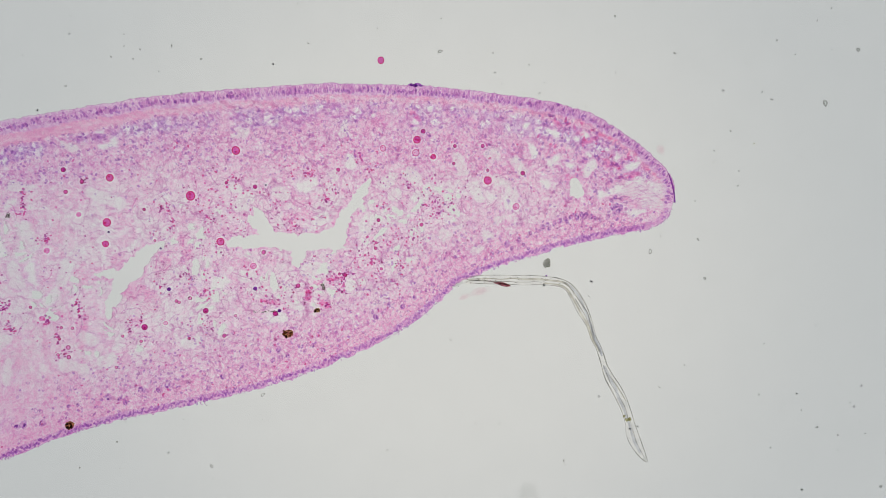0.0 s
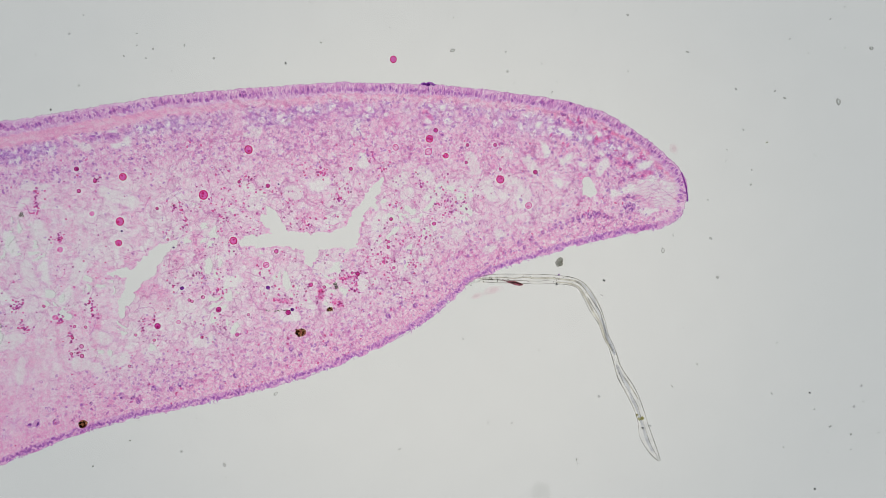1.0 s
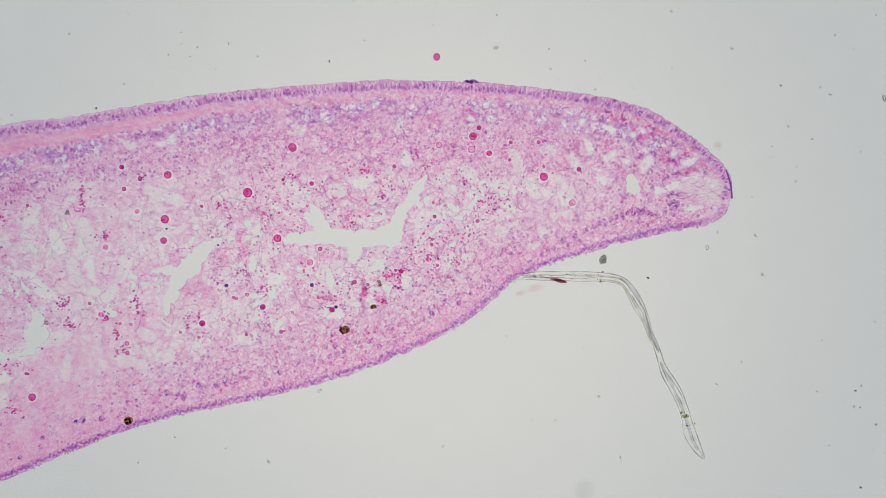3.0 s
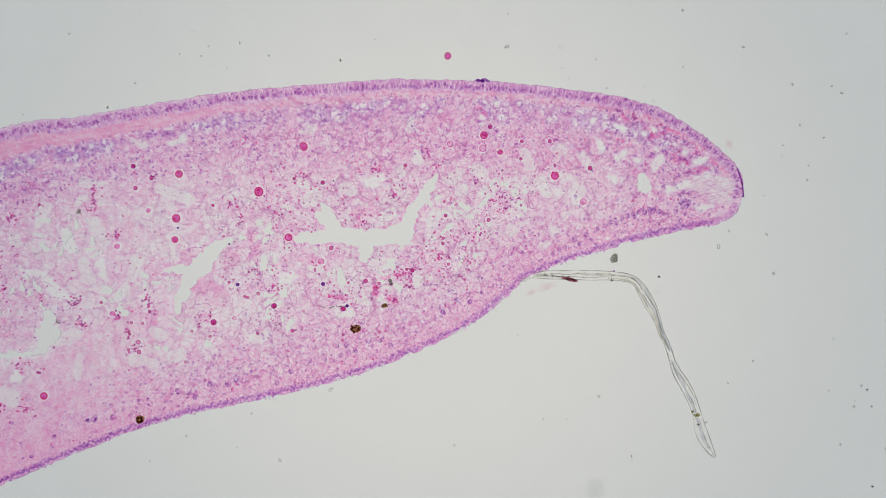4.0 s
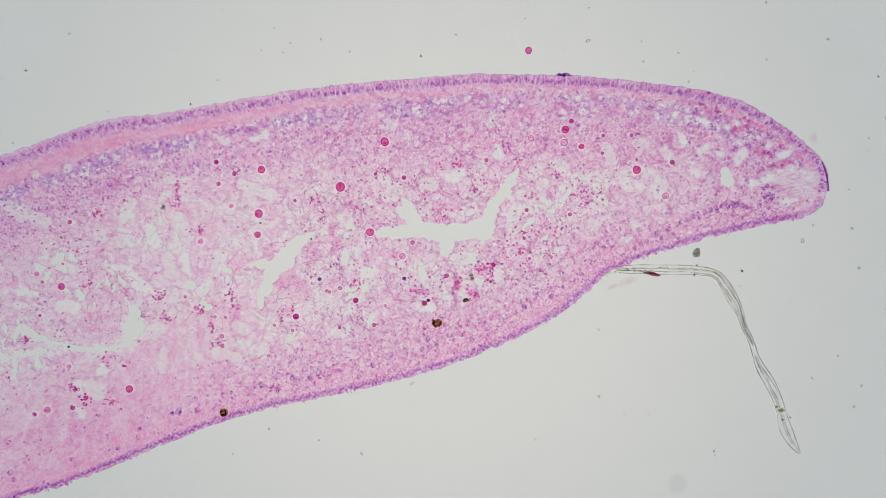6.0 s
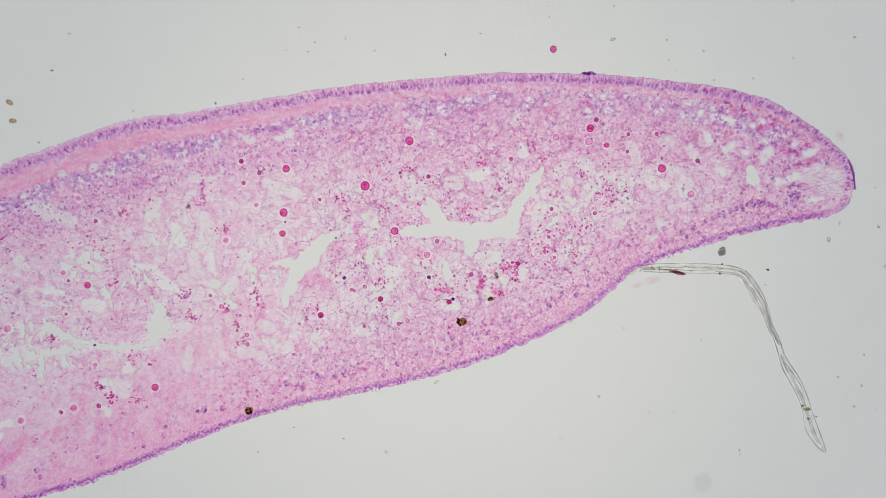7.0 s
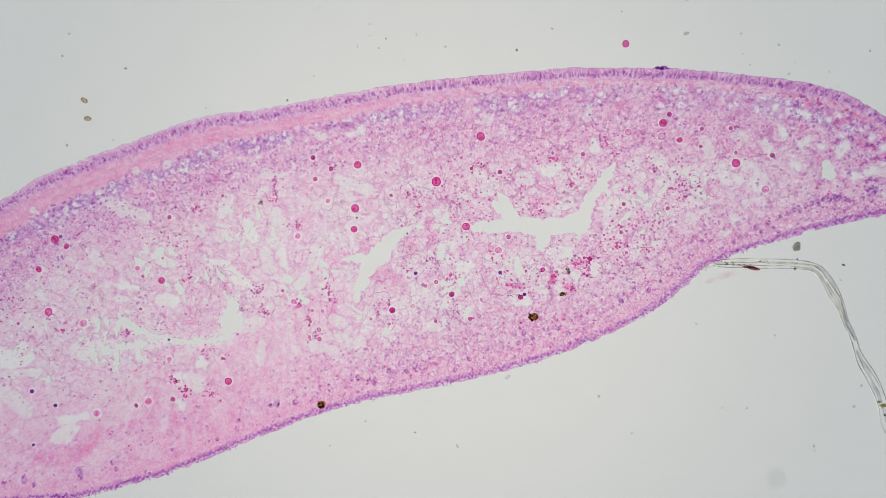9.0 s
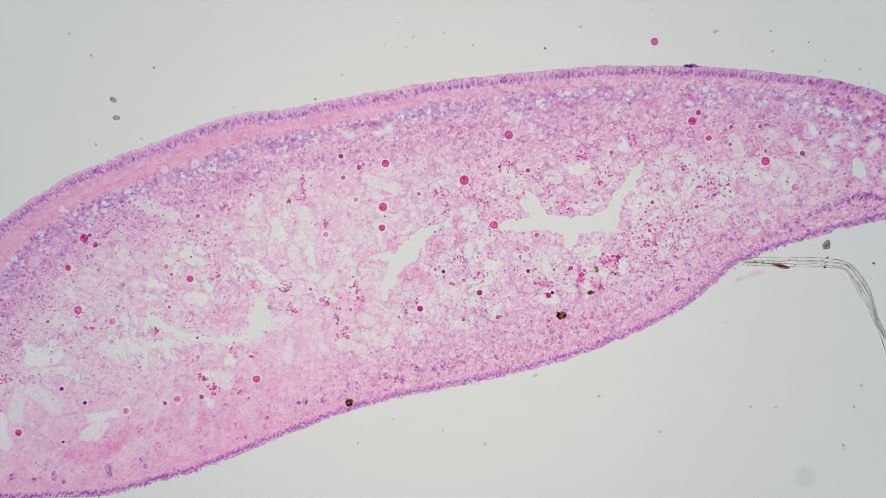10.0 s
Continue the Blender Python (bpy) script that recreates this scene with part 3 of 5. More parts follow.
def line_distance(x, y, line):
    d = np.full(x.shape, 1e9)
    for a in range(0, len(line), 40):
        q = line[a:a + 40]
        d = np.minimum(d, ((x[..., None] - q[:, 0]) ** 2 + (y[..., None] - q[:, 1]) ** 2).min(-1))
    return np.sqrt(d)


def inside(x, y, poly):
    odd = np.zeros(x.shape, bool)
    for (x0, y0), (x1, y1) in zip(poly, np.roll(poly, -1, 0)):
        if y0 != y1:
            odd ^= ((y0 > y) != (y1 > y)) & (x < (x1 - x0) * (y - y0) / (y1 - y0) + x0)
    return odd


class Section:
    """Fields of the section on an even grid: outline, layers, dye and thickness."""

    def __init__(self):
        gx, gy = np.arange(-600, 1212, STEP), np.arange(130, 964, STEP)
        X, Y = np.meshgrid(gx, gy, indexing="ij")
        self.gx, self.gy = gx, gy
        cx, cy = np.arange(-612, 1232, 6.0), np.arange(118, 984, 6.0)
        CX, CY = np.meshgrid(cx, cy, indexing="ij")

        def spread(C):
            i, j = np.minimum(((X + 612) / 6).astype(int), len(cx) - 2), np.minimum(((Y - 118) / 6).astype(int), len(cy) - 2)
            a, b = (X + 612) / 6 - i, (Y - 118) / 6 - j
            return (C[i, j] * (1 - a) + C[i + 1, j] * a) * (1 - b) + (C[i, j + 1] * (1 - a) + C[i + 1, j + 1] * a) * b

        outline = np.vstack([UPPER[::3], LOWER[::-3]])
        sign = np.where(inside(CX, CY, outline), 1.0, -1.0)
        du, dl = line_distance(CX, CY, UPPER), line_distance(CX, CY, LOWER)
        edge = np.minimum(du, dl) * sign
        edge = spread(edge)
        du, dl = spread(du), spread(dl)
        rag = fbm(X, Y, 14, 3, 3) - 0.5
        lower_near = ramp(dl - du, 10, -10)
        edge = edge + rag * (5.0 + 5.0 * lower_near + 4.0 * ramp(X, 300, 0) * (1 - lower_near))

        # lacunae and vacuoles
        wob = (fbm(X, Y, 22, 11, 3) - 0.5) * 16
        lac = np.minimum(np.minimum(strokes_distance(X, Y, LACUNA_Y), strokes_distance(X, Y, LACUNA_SLANT)),
                         strokes_distance(X, Y, LACUNA_BRANCHED)) + wob * 0.6 + (fbm(X, Y, 8, 15, 2) - 0.5) * 9
        vac = strokes_distance(X, Y, VACUOLES) + wob * 0.7 + (fbm(X, Y, 8, 15, 2) - 0.5) * 6
        thin = strokes_distance(X, Y, PALE_SPOTS + PALE_SPOTS_TIP + BAYS) + wob + (fbm(X, Y, 9, 19, 2) - 0.5) * 7
        wisp = strokes_distance(X, Y, WISPY) + wob * 0.5

        # how loose the stuff is: 0 in the dense rind, 1 in the open middle
        epi = np.interp(X, (-600, -200, 100, 600, 1200), (27, 25, 23, 20, 18))
        band = np.interp(X, (-600, -300, 0, 300, 600, 1000, 1200), (34, 33, 23, 14, 10, 8, 6))
        gland = np.interp(X, (-600, -100, 200, 500, 900, 1200), (44, 44, 34, 52, 55, 40))
        rind = epi + band + gland + np.interp(X, (-600, -100, 100, 300, 600, 900, 1200), (34, 26, 42, 56, 60, 60, 40))
        low_rind = np.interp(X, (-600, -200, 0, 300, 600, 850, 1200), (125, 95, 80, 75, 85, 60, 45))
        patch = (fbm(X, Y, 90, 31, 3) - 0.5) * 60
        loose = ramp(du + patch, rind - 35, rind + 70) * ramp(dl + patch, low_rind - 35, low_rind + 60)
        loose = loose * (1 - 0.4 * ramp(X, 820, 1000))

        # meshwork: walls of a warped foam at two sizes, torn open here and there
        wx, wy = (fbm(X, Y, 40, 41, 3) - 0.5) * 46, (fbm(X, Y, 40, 51, 3) - 0.5) * 46
        wall, tone = foam(X + wx, Y + wy, 24, 61)
        wall2, tone2 = foam(X + wx * 0.7, Y + wy * 0.7, 9.5, 71)
        strands = np.exp(-(wall / 2.4) ** 2) * (0.4 + 0.6 * value_noise(X, Y, 18, 81))
        fine = np.exp(-(wall2 / 1.7) ** 2)
        blot = fbm(X, Y, 34, 91, 4)
        speck = value_noise(X, Y, 5.0, 101)
        big = fbm(X, Y, 130, 107, 2)
        haze = ramp(X, 260, -60)

        film = ramp(fbm(X + wx * 0.6, Y + wy * 0.6, 32, 91, 4), 0.40, 0.60)
        bits = ramp(fbm(X + wx * 0.3, Y + wy * 0.3, 9, 97, 2), 0.42, 0.66)
        worm = ramp(1 - np.abs(2 * value_noise(X + wx * 0.4, Y + wy * 0.4, 10, 215) - 1), 0.72, 0.97)
        worm2 = ramp(1 - np.abs(2 * value_noise(X - wx * 0.4, Y + wy * 0.3, 8, 217) - 1), 0.76, 0.97)
        dots = ramp(value_noise(X, Y, 5.5, 211), 0.66, 0.9)
        eosin = (1 - loose) * (0.47 + 0.3 * (blot - 0.5) + 0.16 * fine + 0.4 * (speck - 0.5) + 0.2 * worm2 - 0.2 * worm)
        eosin += loose * (0.085 + 0.12 * film + 0.17 * bits * (0.5 + 0.5 * film) + 0.12 * strands + 0.10 * worm2 + 0.05 * fine * (0.3 + film) + 0.18 * (speck - 0.45) + 0.05 * haze)
        haem = (1 - loose) * (0.05 + 0.22 * ramp(speck * fbm(X, Y, 26, 111), 0.25, 0.55) + 0.12 * worm2 - 0.06 * worm) + loose * (0.005 + 0.05 * (strands + fine * film) + 0.06 * worm2 + 0.15 * dots * (0.3 + 0.7 * film))

        # smooth, faintly streaked flesh towards the broad end
        even = ramp(X + patch * 3.0, 270, -40) * ramp(dl, 235, 150) * ramp(lac, 0, 14)
        soft = 0.54 + 0.14 * worm2 + 0.16 * (bits - 0.4) + 0.5 * (blot - 0.5) + 0.3 * (big - 0.5) + 0.05 * (speck - 0.5)
        eosin = eosin * (1 - 0.7 * even) + soft * 0.7 * even
        haem = haem * (1 - 0.1 * even)

        # upper layers
        e_end, b_end, g_end = epi, epi + band, epi + band + gland
        wave = du + (fbm(X, Y, 30, 121) - 0.5) * 9 + (fbm(X, Y, 11, 127) - 0.5) * 9
        up = dl > np.minimum(du, 34)
        in_band = up & (wave >= e_end) & (wave < b_end)
        in_gland = up & (wave >= b_end) & (wave < g_end)
        fibres = value_noise(X, du * 7, 22, 131) + 0.6 * (value_noise(X + 2 * Y, Y * 2 - X, 7, 133) - 0.5)
        narrow = ramp(X, 150, 450)
        eosin = np.where(in_band, 0.88 - 0.24 * narrow + 0.4 * (fibres - 0.5) + (0.35 + 0.2 * narrow) * (speck - 0.5) + narrow * (0.16 * worm2 - 0.2 * worm), eosin)
        haem = np.where(in_band, 0.10 + 0.12 * ramp(fibres, 0.6, 0.9), haem)
        gl = ramp(wave, b_end, b_end + 10) * (1 - ramp(wave, g_end - 22, g_end))
        cyst, ctone = foam(X + wx * 0.4, Y + wy * 0.4, 15, 141)
        clumps = fbm(X, Y, 44, 151, 2)
        haem = np.where(in_gland, haem + gl * (1 + 0.4 * ramp(X, 350, 100) - 0.35 * ramp(X, 600, 800)) * ((0.40 + 0.25 * worm2) * ramp(clumps, 0.1, 0.5) * (0.3 + 1.1 * np.exp(-((cyst - 1.0) / 2.2) ** 2))), haem)
        eosin = np.where(in_gland, eosin * (1 - 0.5 * gl * ramp(clumps, 0.36, 0.6)) + 0.05 * gl, eosin)
        clear = np.where(in_gland & (ctone > 0.6), gl * ramp(clumps, 0.34, 0.5) * ramp(cyst, 2.2, 4.2), 0)
        eosin, haem = eosin * (1 - 0.85 * clear), haem * (1 - 0.8 * clear)

        lilac = np.where(up & (wave >= g_end), ramp(wave - g_end, 75, 0), 0) * (0.5 + 0.5 * ramp(np.abs(X - 200), 100, 250))
        haem = haem + lilac * (1 - 0.65 * ramp(X, 150, 420)) * (0.10 + 0.12 * bits + 0.10 * worm2)

        # lower layers and both skins
        lo = dl + (fbm(X, Y, 24, 161) - 0.5) * 6
        pink = (1 - ramp(lo, 26, 48)) * (1 - ramp(X, 820, 900) * 0.4)
        zone_low = ramp(dl, 170, 60)
        low_skin = (lo < 12) & (dl <= du + 6)
        eosin = np.where((du > 70) & (dl < 60), eosin * (1 - 0.8 * pink) + 0.8 * pink * (0.66 + 0.14 * ramp(X, 250, -50) + 0.25 * (speck - 0.5)), eosin)
        haem = np.where(dl < 60, haem * (1 - 0.35 * pink), haem)
        up_skin = (wave < e_end) & (du < dl)
        eosin = np.where(up_skin, 0.5 + 0.08 * ramp(X, 350, 50) + 0.3 * (speck - 0.5), np.where(low_skin, 0.66 + 0.3 * (blot - 0.5), eosin))
        haem = np.where(up_skin, 0.32 + 0.12 * ramp(X, 300, 800) + 0.12 * ramp(X, 350, 50) + 0.4 * (speck - 0.5) + 0.3 * ramp(du, 4, 1) * ramp(X, 150, 450) - 0.12 * ramp(du, 11, 6) * ramp(X, 0, 350), np.where(low_skin, 0.52 + 0.8 * (speck - 0.5) + 0.2 * ramp(X, 950, 1080), haem))
        tip = ramp(np.hypot(X - 1185, Y - 385), 60, 20)
        haem = haem * (1 - 0.4 * tip * (dl < 30))

        # bright phase-edge halo painted round each globule as thinner dye; openings
        for x, y, r in ALL_GLOBULES:
            i0, i1 = int((x - r - 9 - gx[0]) / STEP), int((x + r + 9 - gx[0]) / STEP) + 2
            j0, j1 = int((y - r - 9 - gy[0]) / STEP), int((y + r + 9 - gy[0]) / STEP) + 2
            q = np.hypot(X[i0:i1, j0:j1] - x, Y[i0:i1, j0:j1] - y)
            eosin[i0:i1, j0:j1] *= 1 - 0.7 * (1 - ramp(q, r + 0.9, r + 3.4))
        eosin = eosin * (1 - 0.85 * ramp(-thin, -2, 4))
        haem = haem * (1 - 0.85 * ramp(-thin, -2, 4)) + 0.14 * np.exp(-((thin - 1.5) / 1.6) ** 2)
        eosin = eosin * (1 - 0.7 * ramp(-wisp, -6, 5))
        haem = haem * (1 - 0.8 * ramp(-wisp, -6, 5))
        bay = strokes_distance(X, Y, HOLLOWS + HOLLOWS_MORE + HOLLOWS_LEFT + HOLLOWS_FAR) + wob * 0.9
        hollow = ramp(-bay, -3, 4)
        eosin, haem = eosin * (1 - 0.6 * hollow), haem * (1 - 0.7 * hollow)
        membrane = np.exp(-((bay - 0.5) / 1.7) ** 2) * ramp(value_noise(X, Y, 16, 207), 0.15, 0.6)
        eosin, haem = eosin + 0.22 * membrane, haem + 0.16 * membrane
        drops = strokes_distance(X, Y, [(x, y, r - 1, x + 0.1, y, r - 1) for x, y, r in GLAND_DROPS + GLAND_DROPS_FAR]) + wob * 0.35
        eosin, haem = eosin * (1 - 0.78 * ramp(-drops, -1, 2)), haem * (1 - 0.85 * ramp(-drops, -1, 2)) + 0.3 * np.exp(-((drops - 2.0) / 1.5) ** 2)
        streaks = ramp(-(strokes_distance(X, Y, RED_STREAKS) + wob * 0.4), -4, 2) * ramp(value_noise(X * 0.5 - Y * 0.2, Y + X * 0.25, 4, 197), 0.2, 0.5)
        eosin = eosin + 1.0 * streaks
        bubble = 0.85 * (1 - 0.7 * even) * (tone > 0.62) * ramp(wall, 1.8, 5.0) * np.clip(loose * 1.3, 0, 1) * (1 - 0.6 * haze)
        eosin, haem = eosin * (1 - 0.45 * bubble), haem * (1 - 0.5 * bubble)
        patch_in = ramp(-(strokes_distance(X, Y, PINK_PATCHES) + wob * 0.8), -5, 4)
        eosin = eosin + 0.26 * patch_in * (lac > 0)
        bundle = ramp(-(strokes_distance(X, Y, PINK_BUNDLE) + wob * 0.6), -8, 6)
        eosin = eosin + bundle * (0.34 + 0.8 * (value_noise(X * 1.0 + Y * 0.6, Y * 0.25, 5, 187) - 0.5))
        streak = value_noise(X + 0.15 * Y, Y * 0.22, 7, 191) - 0.5
        streaked = ramp(X, 330, 150) * ramp(X, -420, -200) * ramp(Y, 470, 540) * ramp(dl, 20, 50)
        eosin = eosin * (1 + 0.65 * streak * streaked) + 0.1 * np.clip(streak, 0, 1) * streaked
        eosin = eosin + 0.12 * ramp(X, 260, 60) * ramp(dl, 150, 70) * (zone_low > 0)
        hole = 0.53 * (1 - film) * loose * ramp(wall, 3.5, 6.5) * ramp(big, 0.35, 0.55)
        torn = hole * (1 - even) + 0.12 * (tone > 0.66) * (1 - even) * loose * ramp(wall, 3.0, 6.0) - 0.49
        solid_f = np.minimum(np.minimum(edge, lac), np.minimum(vac, np.where(torn > 0, -torn * 18, 4 + 8 * (-torn))))
        lines = np.exp(-((((X - 1060) * 0.25 + Y + wob * 1.5) % 7 - 3.5) / 1.0) ** 2) * (0.3 + 0.9 * value_noise(X, Y, 14, 199))
        haem = haem + 0.12 * lines * ramp(-wisp, -4, 5)
        eosin = eosin + 0.42 * lines * ramp(-wisp, -4, 5)
        rim = np.exp(-((np.minimum(np.minimum(lac, vac), 50) - 2.5) / 2.4) ** 2) * (np.minimum(lac, vac) > -3)
        near = ramp(X, 60, -20)
        eosin = eosin + 0.22 * rim * loose * (1 - near)
        haem = haem + 0.06 * rim * (1 - near)
        frayed = 1 - 0.65 * ramp(lac, 9, 0) * near
        eosin, haem = eosin * frayed, haem * frayed
        thinned = 1 - 0.4 * ramp(edge, 5, 0) * np.maximum(lower_near, ramp(X, 350, 50))
        eosin, haem = eosin * thinned, haem * thinned
        self.X, self.Y, self.solid = X, Y, solid_f
        self.eosin, self.haem = np.clip(eosin, 0.02, 2), np.clip(haem, 0, 2)
        halo = np.ones(X.shape)
        for x, y, r in ALL_GLOBULES:
            i0, i1 = int((x - r - 9 - gx[0]) / STEP), int((x + r + 9 - gx[0]) / STEP) + 2
            j0, j1 = int((y - r - 9 - gy[0]) / STEP), int((y + r + 9 - gy[0]) / STEP) + 2
            halo[i0:i1, j0:j1] = ramp(np.hypot(X[i0:i1, j0:j1] - x, Y[i0:i1, j0:j1] - y), r + 0.9, r + 3.2)
        self.strand = halo * (1 - 0.85 * ramp(-thin, -2, 5)) * (1 - 0.55 * ramp(X, 120, -60) * ramp(dl, 130, 60)) * (1 - 0.4 * bubble) * (1 - 0.6 * ramp(-wisp, -4, 5)) * np.where(up_skin | low_skin, 0.15, np.where(in_band, 0.3 + 0.3 * narrow, 0.62 + 0.1 * loose)) * (1 - 0.5 * haze * ramp(X, -100, 60))
        self.strand = self.strand * (1 - 0.45 * even) * (1 - 0.55 * hollow) * (0.8 + 0.2 * ramp(X, 200, 420))
        self.even = even
        gaps = np.maximum(np.maximum(hollow, ramp(-thin, -2, 4)), np.maximum(ramp(-wisp, -6, 5), np.maximum(ramp(-drops, -1, 2), 0.6 * loose * (1 - film))))
        # brightness factor put into the section, lower in its gaps
        self.resin = PASS_IN_FLESH + (PASS_IN_GAPS - PASS_IN_FLESH) * gaps
        self.grain = np.where(in_band, 0.7, 1.0) * (1 - 0.4 * even) * (0.85 + 0.15 * ramp(X, 200, 420))
        self.height = 2.2 + 1.8 * np.clip(eosin, 0, 1.2) + 1.4 * fbm(X, Y, 20, 171, 3) + 0.8 * speck
        self.loose, self.du, self.dl, self.edge, self.lac = loose, du, dl, edge, np.minimum(np.minimum(lac, vac), np.minimum(wisp, thin))
        self.zone = np.where(up_skin | low_skin, 3, np.where(in_band, 1, np.where(in_gland, 2, 0)))
        self.epi, self.b_end, self.g_end, self.clumps = epi, b_end, g_end, clumps

    def index(self, x, y):
        return min(max(int((x - self.gx[0]) / STEP + 0.5), 0), len(self.gx) - 1), min(max(int((y - self.gy[0]) / STEP + 0.5), 0), len(self.gy) - 1)

    def top(self, x, y):
        i, j = self.index(x, y)
        return 0.0008 + self.height[i, j] / 1000

    def grid(self):
        """Grid places, those just outside the section drawn onto its edge, and which squares it fills."""
        X, Y, F = self.X.copy(), self.Y.copy(), self.solid
        gx, gy = np.gradient(F, STEP)
        out = (F < 0) & (F > -1.5 * STEP)
        g2 = np.maximum(gx * gx + gy * gy, 0.05)
        mx, my = np.clip(-F * gx / g2, -0.8 * STEP, 0.8 * STEP), np.clip(-F * gy / g2, -0.8 * STEP, 0.8 * STEP)
        X, Y = np.where(out, X + mx, X), np.where(out, Y + my, Y)
        full = ((F[:-1, :-1] > 0).astype(int) + (F[1:, :-1] > 0) + (F[1:, 1:] > 0) + (F[:-1, 1:] > 0)) >= 2
        return X, Y, full

    def mount(self, material):
        """An added, unseen film that dims the bare glass, all round the section and in its gaps."""
        X, Y, full = self.grid()
        n, m = X.shape
        X[0], X[-1], Y[:, 0], Y[:, -1] = self.gx[0], self.gx[-1], self.gy[0], self.gy[-1]
        ids = np.arange(n * m).reshape(n, m)
        full[0] = full[1]
        MX, MY = self.X[:-1, :-1] + STEP / 2, self.Y[:-1, :-1] + STEP / 2
        # holes in the film stand in for light gathered by specks and fibre
        ribbon = [(a[0], a[1], a[2], b[0], b[1], b[2]) for a, b in zip(FIBRE[1:-2], FIBRE[2:-1])]
        grains = [(x, y, r * 0.8, x + 0.1, y, r * 0.8) for x, y, r in SPECKS_CLEAR + SPECKS_FINE + SPECKS_FAINT if x < 1205 and y > 135]
        full = full | (np.minimum(strokes_distance(MX, MY, ribbon), strokes_distance(MX, MY, grains)) < -0.2)
        q = np.stack([ids[:-1, :-1], ids[:-1, 1:], ids[1:, 1:], ids[1:, :-1]], -1)[~full]
        used = np.zeros(n * m, bool)
        used[q.ravel()] = True
        q = (np.cumsum(used) - 1)[q]
        verts = [(x, y) for x, y in zip(X.ravel()[used], Y.ravel()[used])]
        a, b, c, d = self.gx[0], self.gx[-1], self.gy[0], self.gy[-1]
        quads = [tuple(int(k) for k in r) for r in q]
        for x0, x1, y0, y1 in ((-960, a, -450, 1330), (b, 2130, -450, 1330), (a, b, -450, c), (a, b, d, 1330)):
            k = len(verts)
            verts += [(x0, y0), (x0, y1), (x1, y1), (x1, y0)]
            quads.append((k, k + 1, k + 2, k + 3))
        count = len(verts)
        both = [(*at(x, y), 0.0012) for x, y in verts] + [(*at(x, y), 0.0006) for x, y in verts]
        me = arrays("mounting_medium", both, quads + [tuple(count + k for k in r[::-1]) for r in quads], material, False)
        return tagged(new("mounting_medium", me), "unseen tinted resin film added to dim the bare glass", "resin", kind="structure")

    def mesh(self, zone, name, material, parent, label):
        """One layer as a closed slab: top, underside and the walls along its free edges."""
        X, Y, full = self.grid()
        n, m = X.shape
        keep = full & (self.zone[:-1, :-1] == zone)
        ids = np.arange(n * m).reshape(n, m)
        q = np.stack([ids[:-1, :-1], ids[:-1, 1:], ids[1:, 1:], ids[1:, :-1]], -1)[keep]
        used = np.zeros(n * m, bool)
        used[q.ravel()] = True
        remap = np.cumsum(used) - 1
        count = int(used.sum())
        top = np.stack([(X.ravel()[used] - 784) / 1000, (441 - Y.ravel()[used]) / 1000, 0.0008 + self.height.ravel()[used] / 1000], 1)
        low = top.copy()
        low[:, 2] = 0.0008
        q = remap[q]
        faces = [q, q[:, ::-1] + count]
        pad = np.pad(full, 1)
        for shift, a, b in (((0, -1), 3, 0), ((0, 1), 1, 2), ((-1, 0), 0, 1), ((1, 0), 2, 3)):
            free = ~pad[1 + shift[0]:n + shift[0], 1 + shift[1]:m + shift[1]][keep]
            s = q[free]
            faces.append(np.stack([s[:, a], s[:, a] + count, s[:, b] + count, s[:, b]], 1))
        faces = np.concatenate(faces)
        me = bpy.data.meshes.new(name)
        me.vertices.add(2 * count)
        me.vertices.foreach_set("co", np.concatenate([top, low]).astype(np.float32).ravel())
        me.loops.add(faces.size)
        me.loops.foreach_set("vertex_index", faces.astype(np.int32).ravel())
        me.polygons.add(len(faces))
        me.polygons.foreach_set("loop_start", np.arange(0, faces.size, 4, dtype=np.int32))
        me.update(calc_edges=True)
        me.polygons.foreach_set("use_smooth", np.ones(len(faces), bool))
        for dye, field in (("eosin", self.eosin), ("haematoxylin", self.haem), ("strand", self.strand), ("grain", self.grain), ("resin", self.resin)):
            a = me.attributes.new(dye, "FLOAT", "POINT")
            v = field.ravel()[used].astype(np.float32)
            a.data.foreach_set("value", np.concatenate([v, v]))
        me.materials.append(material)
        return part(name, me, None, parent, label)


tissue = new("tissue_section")
tagged(tissue, "thin pink and purple stained flatworm tissue section on the slide", "tissue section")
section = Section()
paren = section.mesh(0, "parenchyma", M_PAREN, tissue, "loose pink meshwork with clear gaps")
muscle = section.mesh(1, "muscle_layer", M_MUSCLE, tissue, "even salmon-pink layer")
glands = section.mesh(2, "gland_layer", M_GLAND, tissue, "bluish-purple gland cells with clear cysts")
mount = section.mount(M_RESIN)
skin = section.mesh(3, "epidermis", M_EPI, tissue, "purple-pink outer cell layer")


def unit_mesh(name, data, material):
    return arrays(name, *data, material)


def set_piece(name, me, parent, x, y, z, sx, sy, sz, turn=0.0):
    ob = new(name, me)
    ob.parent = parent
    ob.location = (*at(x, y), z)
    ob.rotation_euler = (0, 0, turn)
    ob.scale = (sx / 1000, sy / 1000, sz / 1000)
    return ob


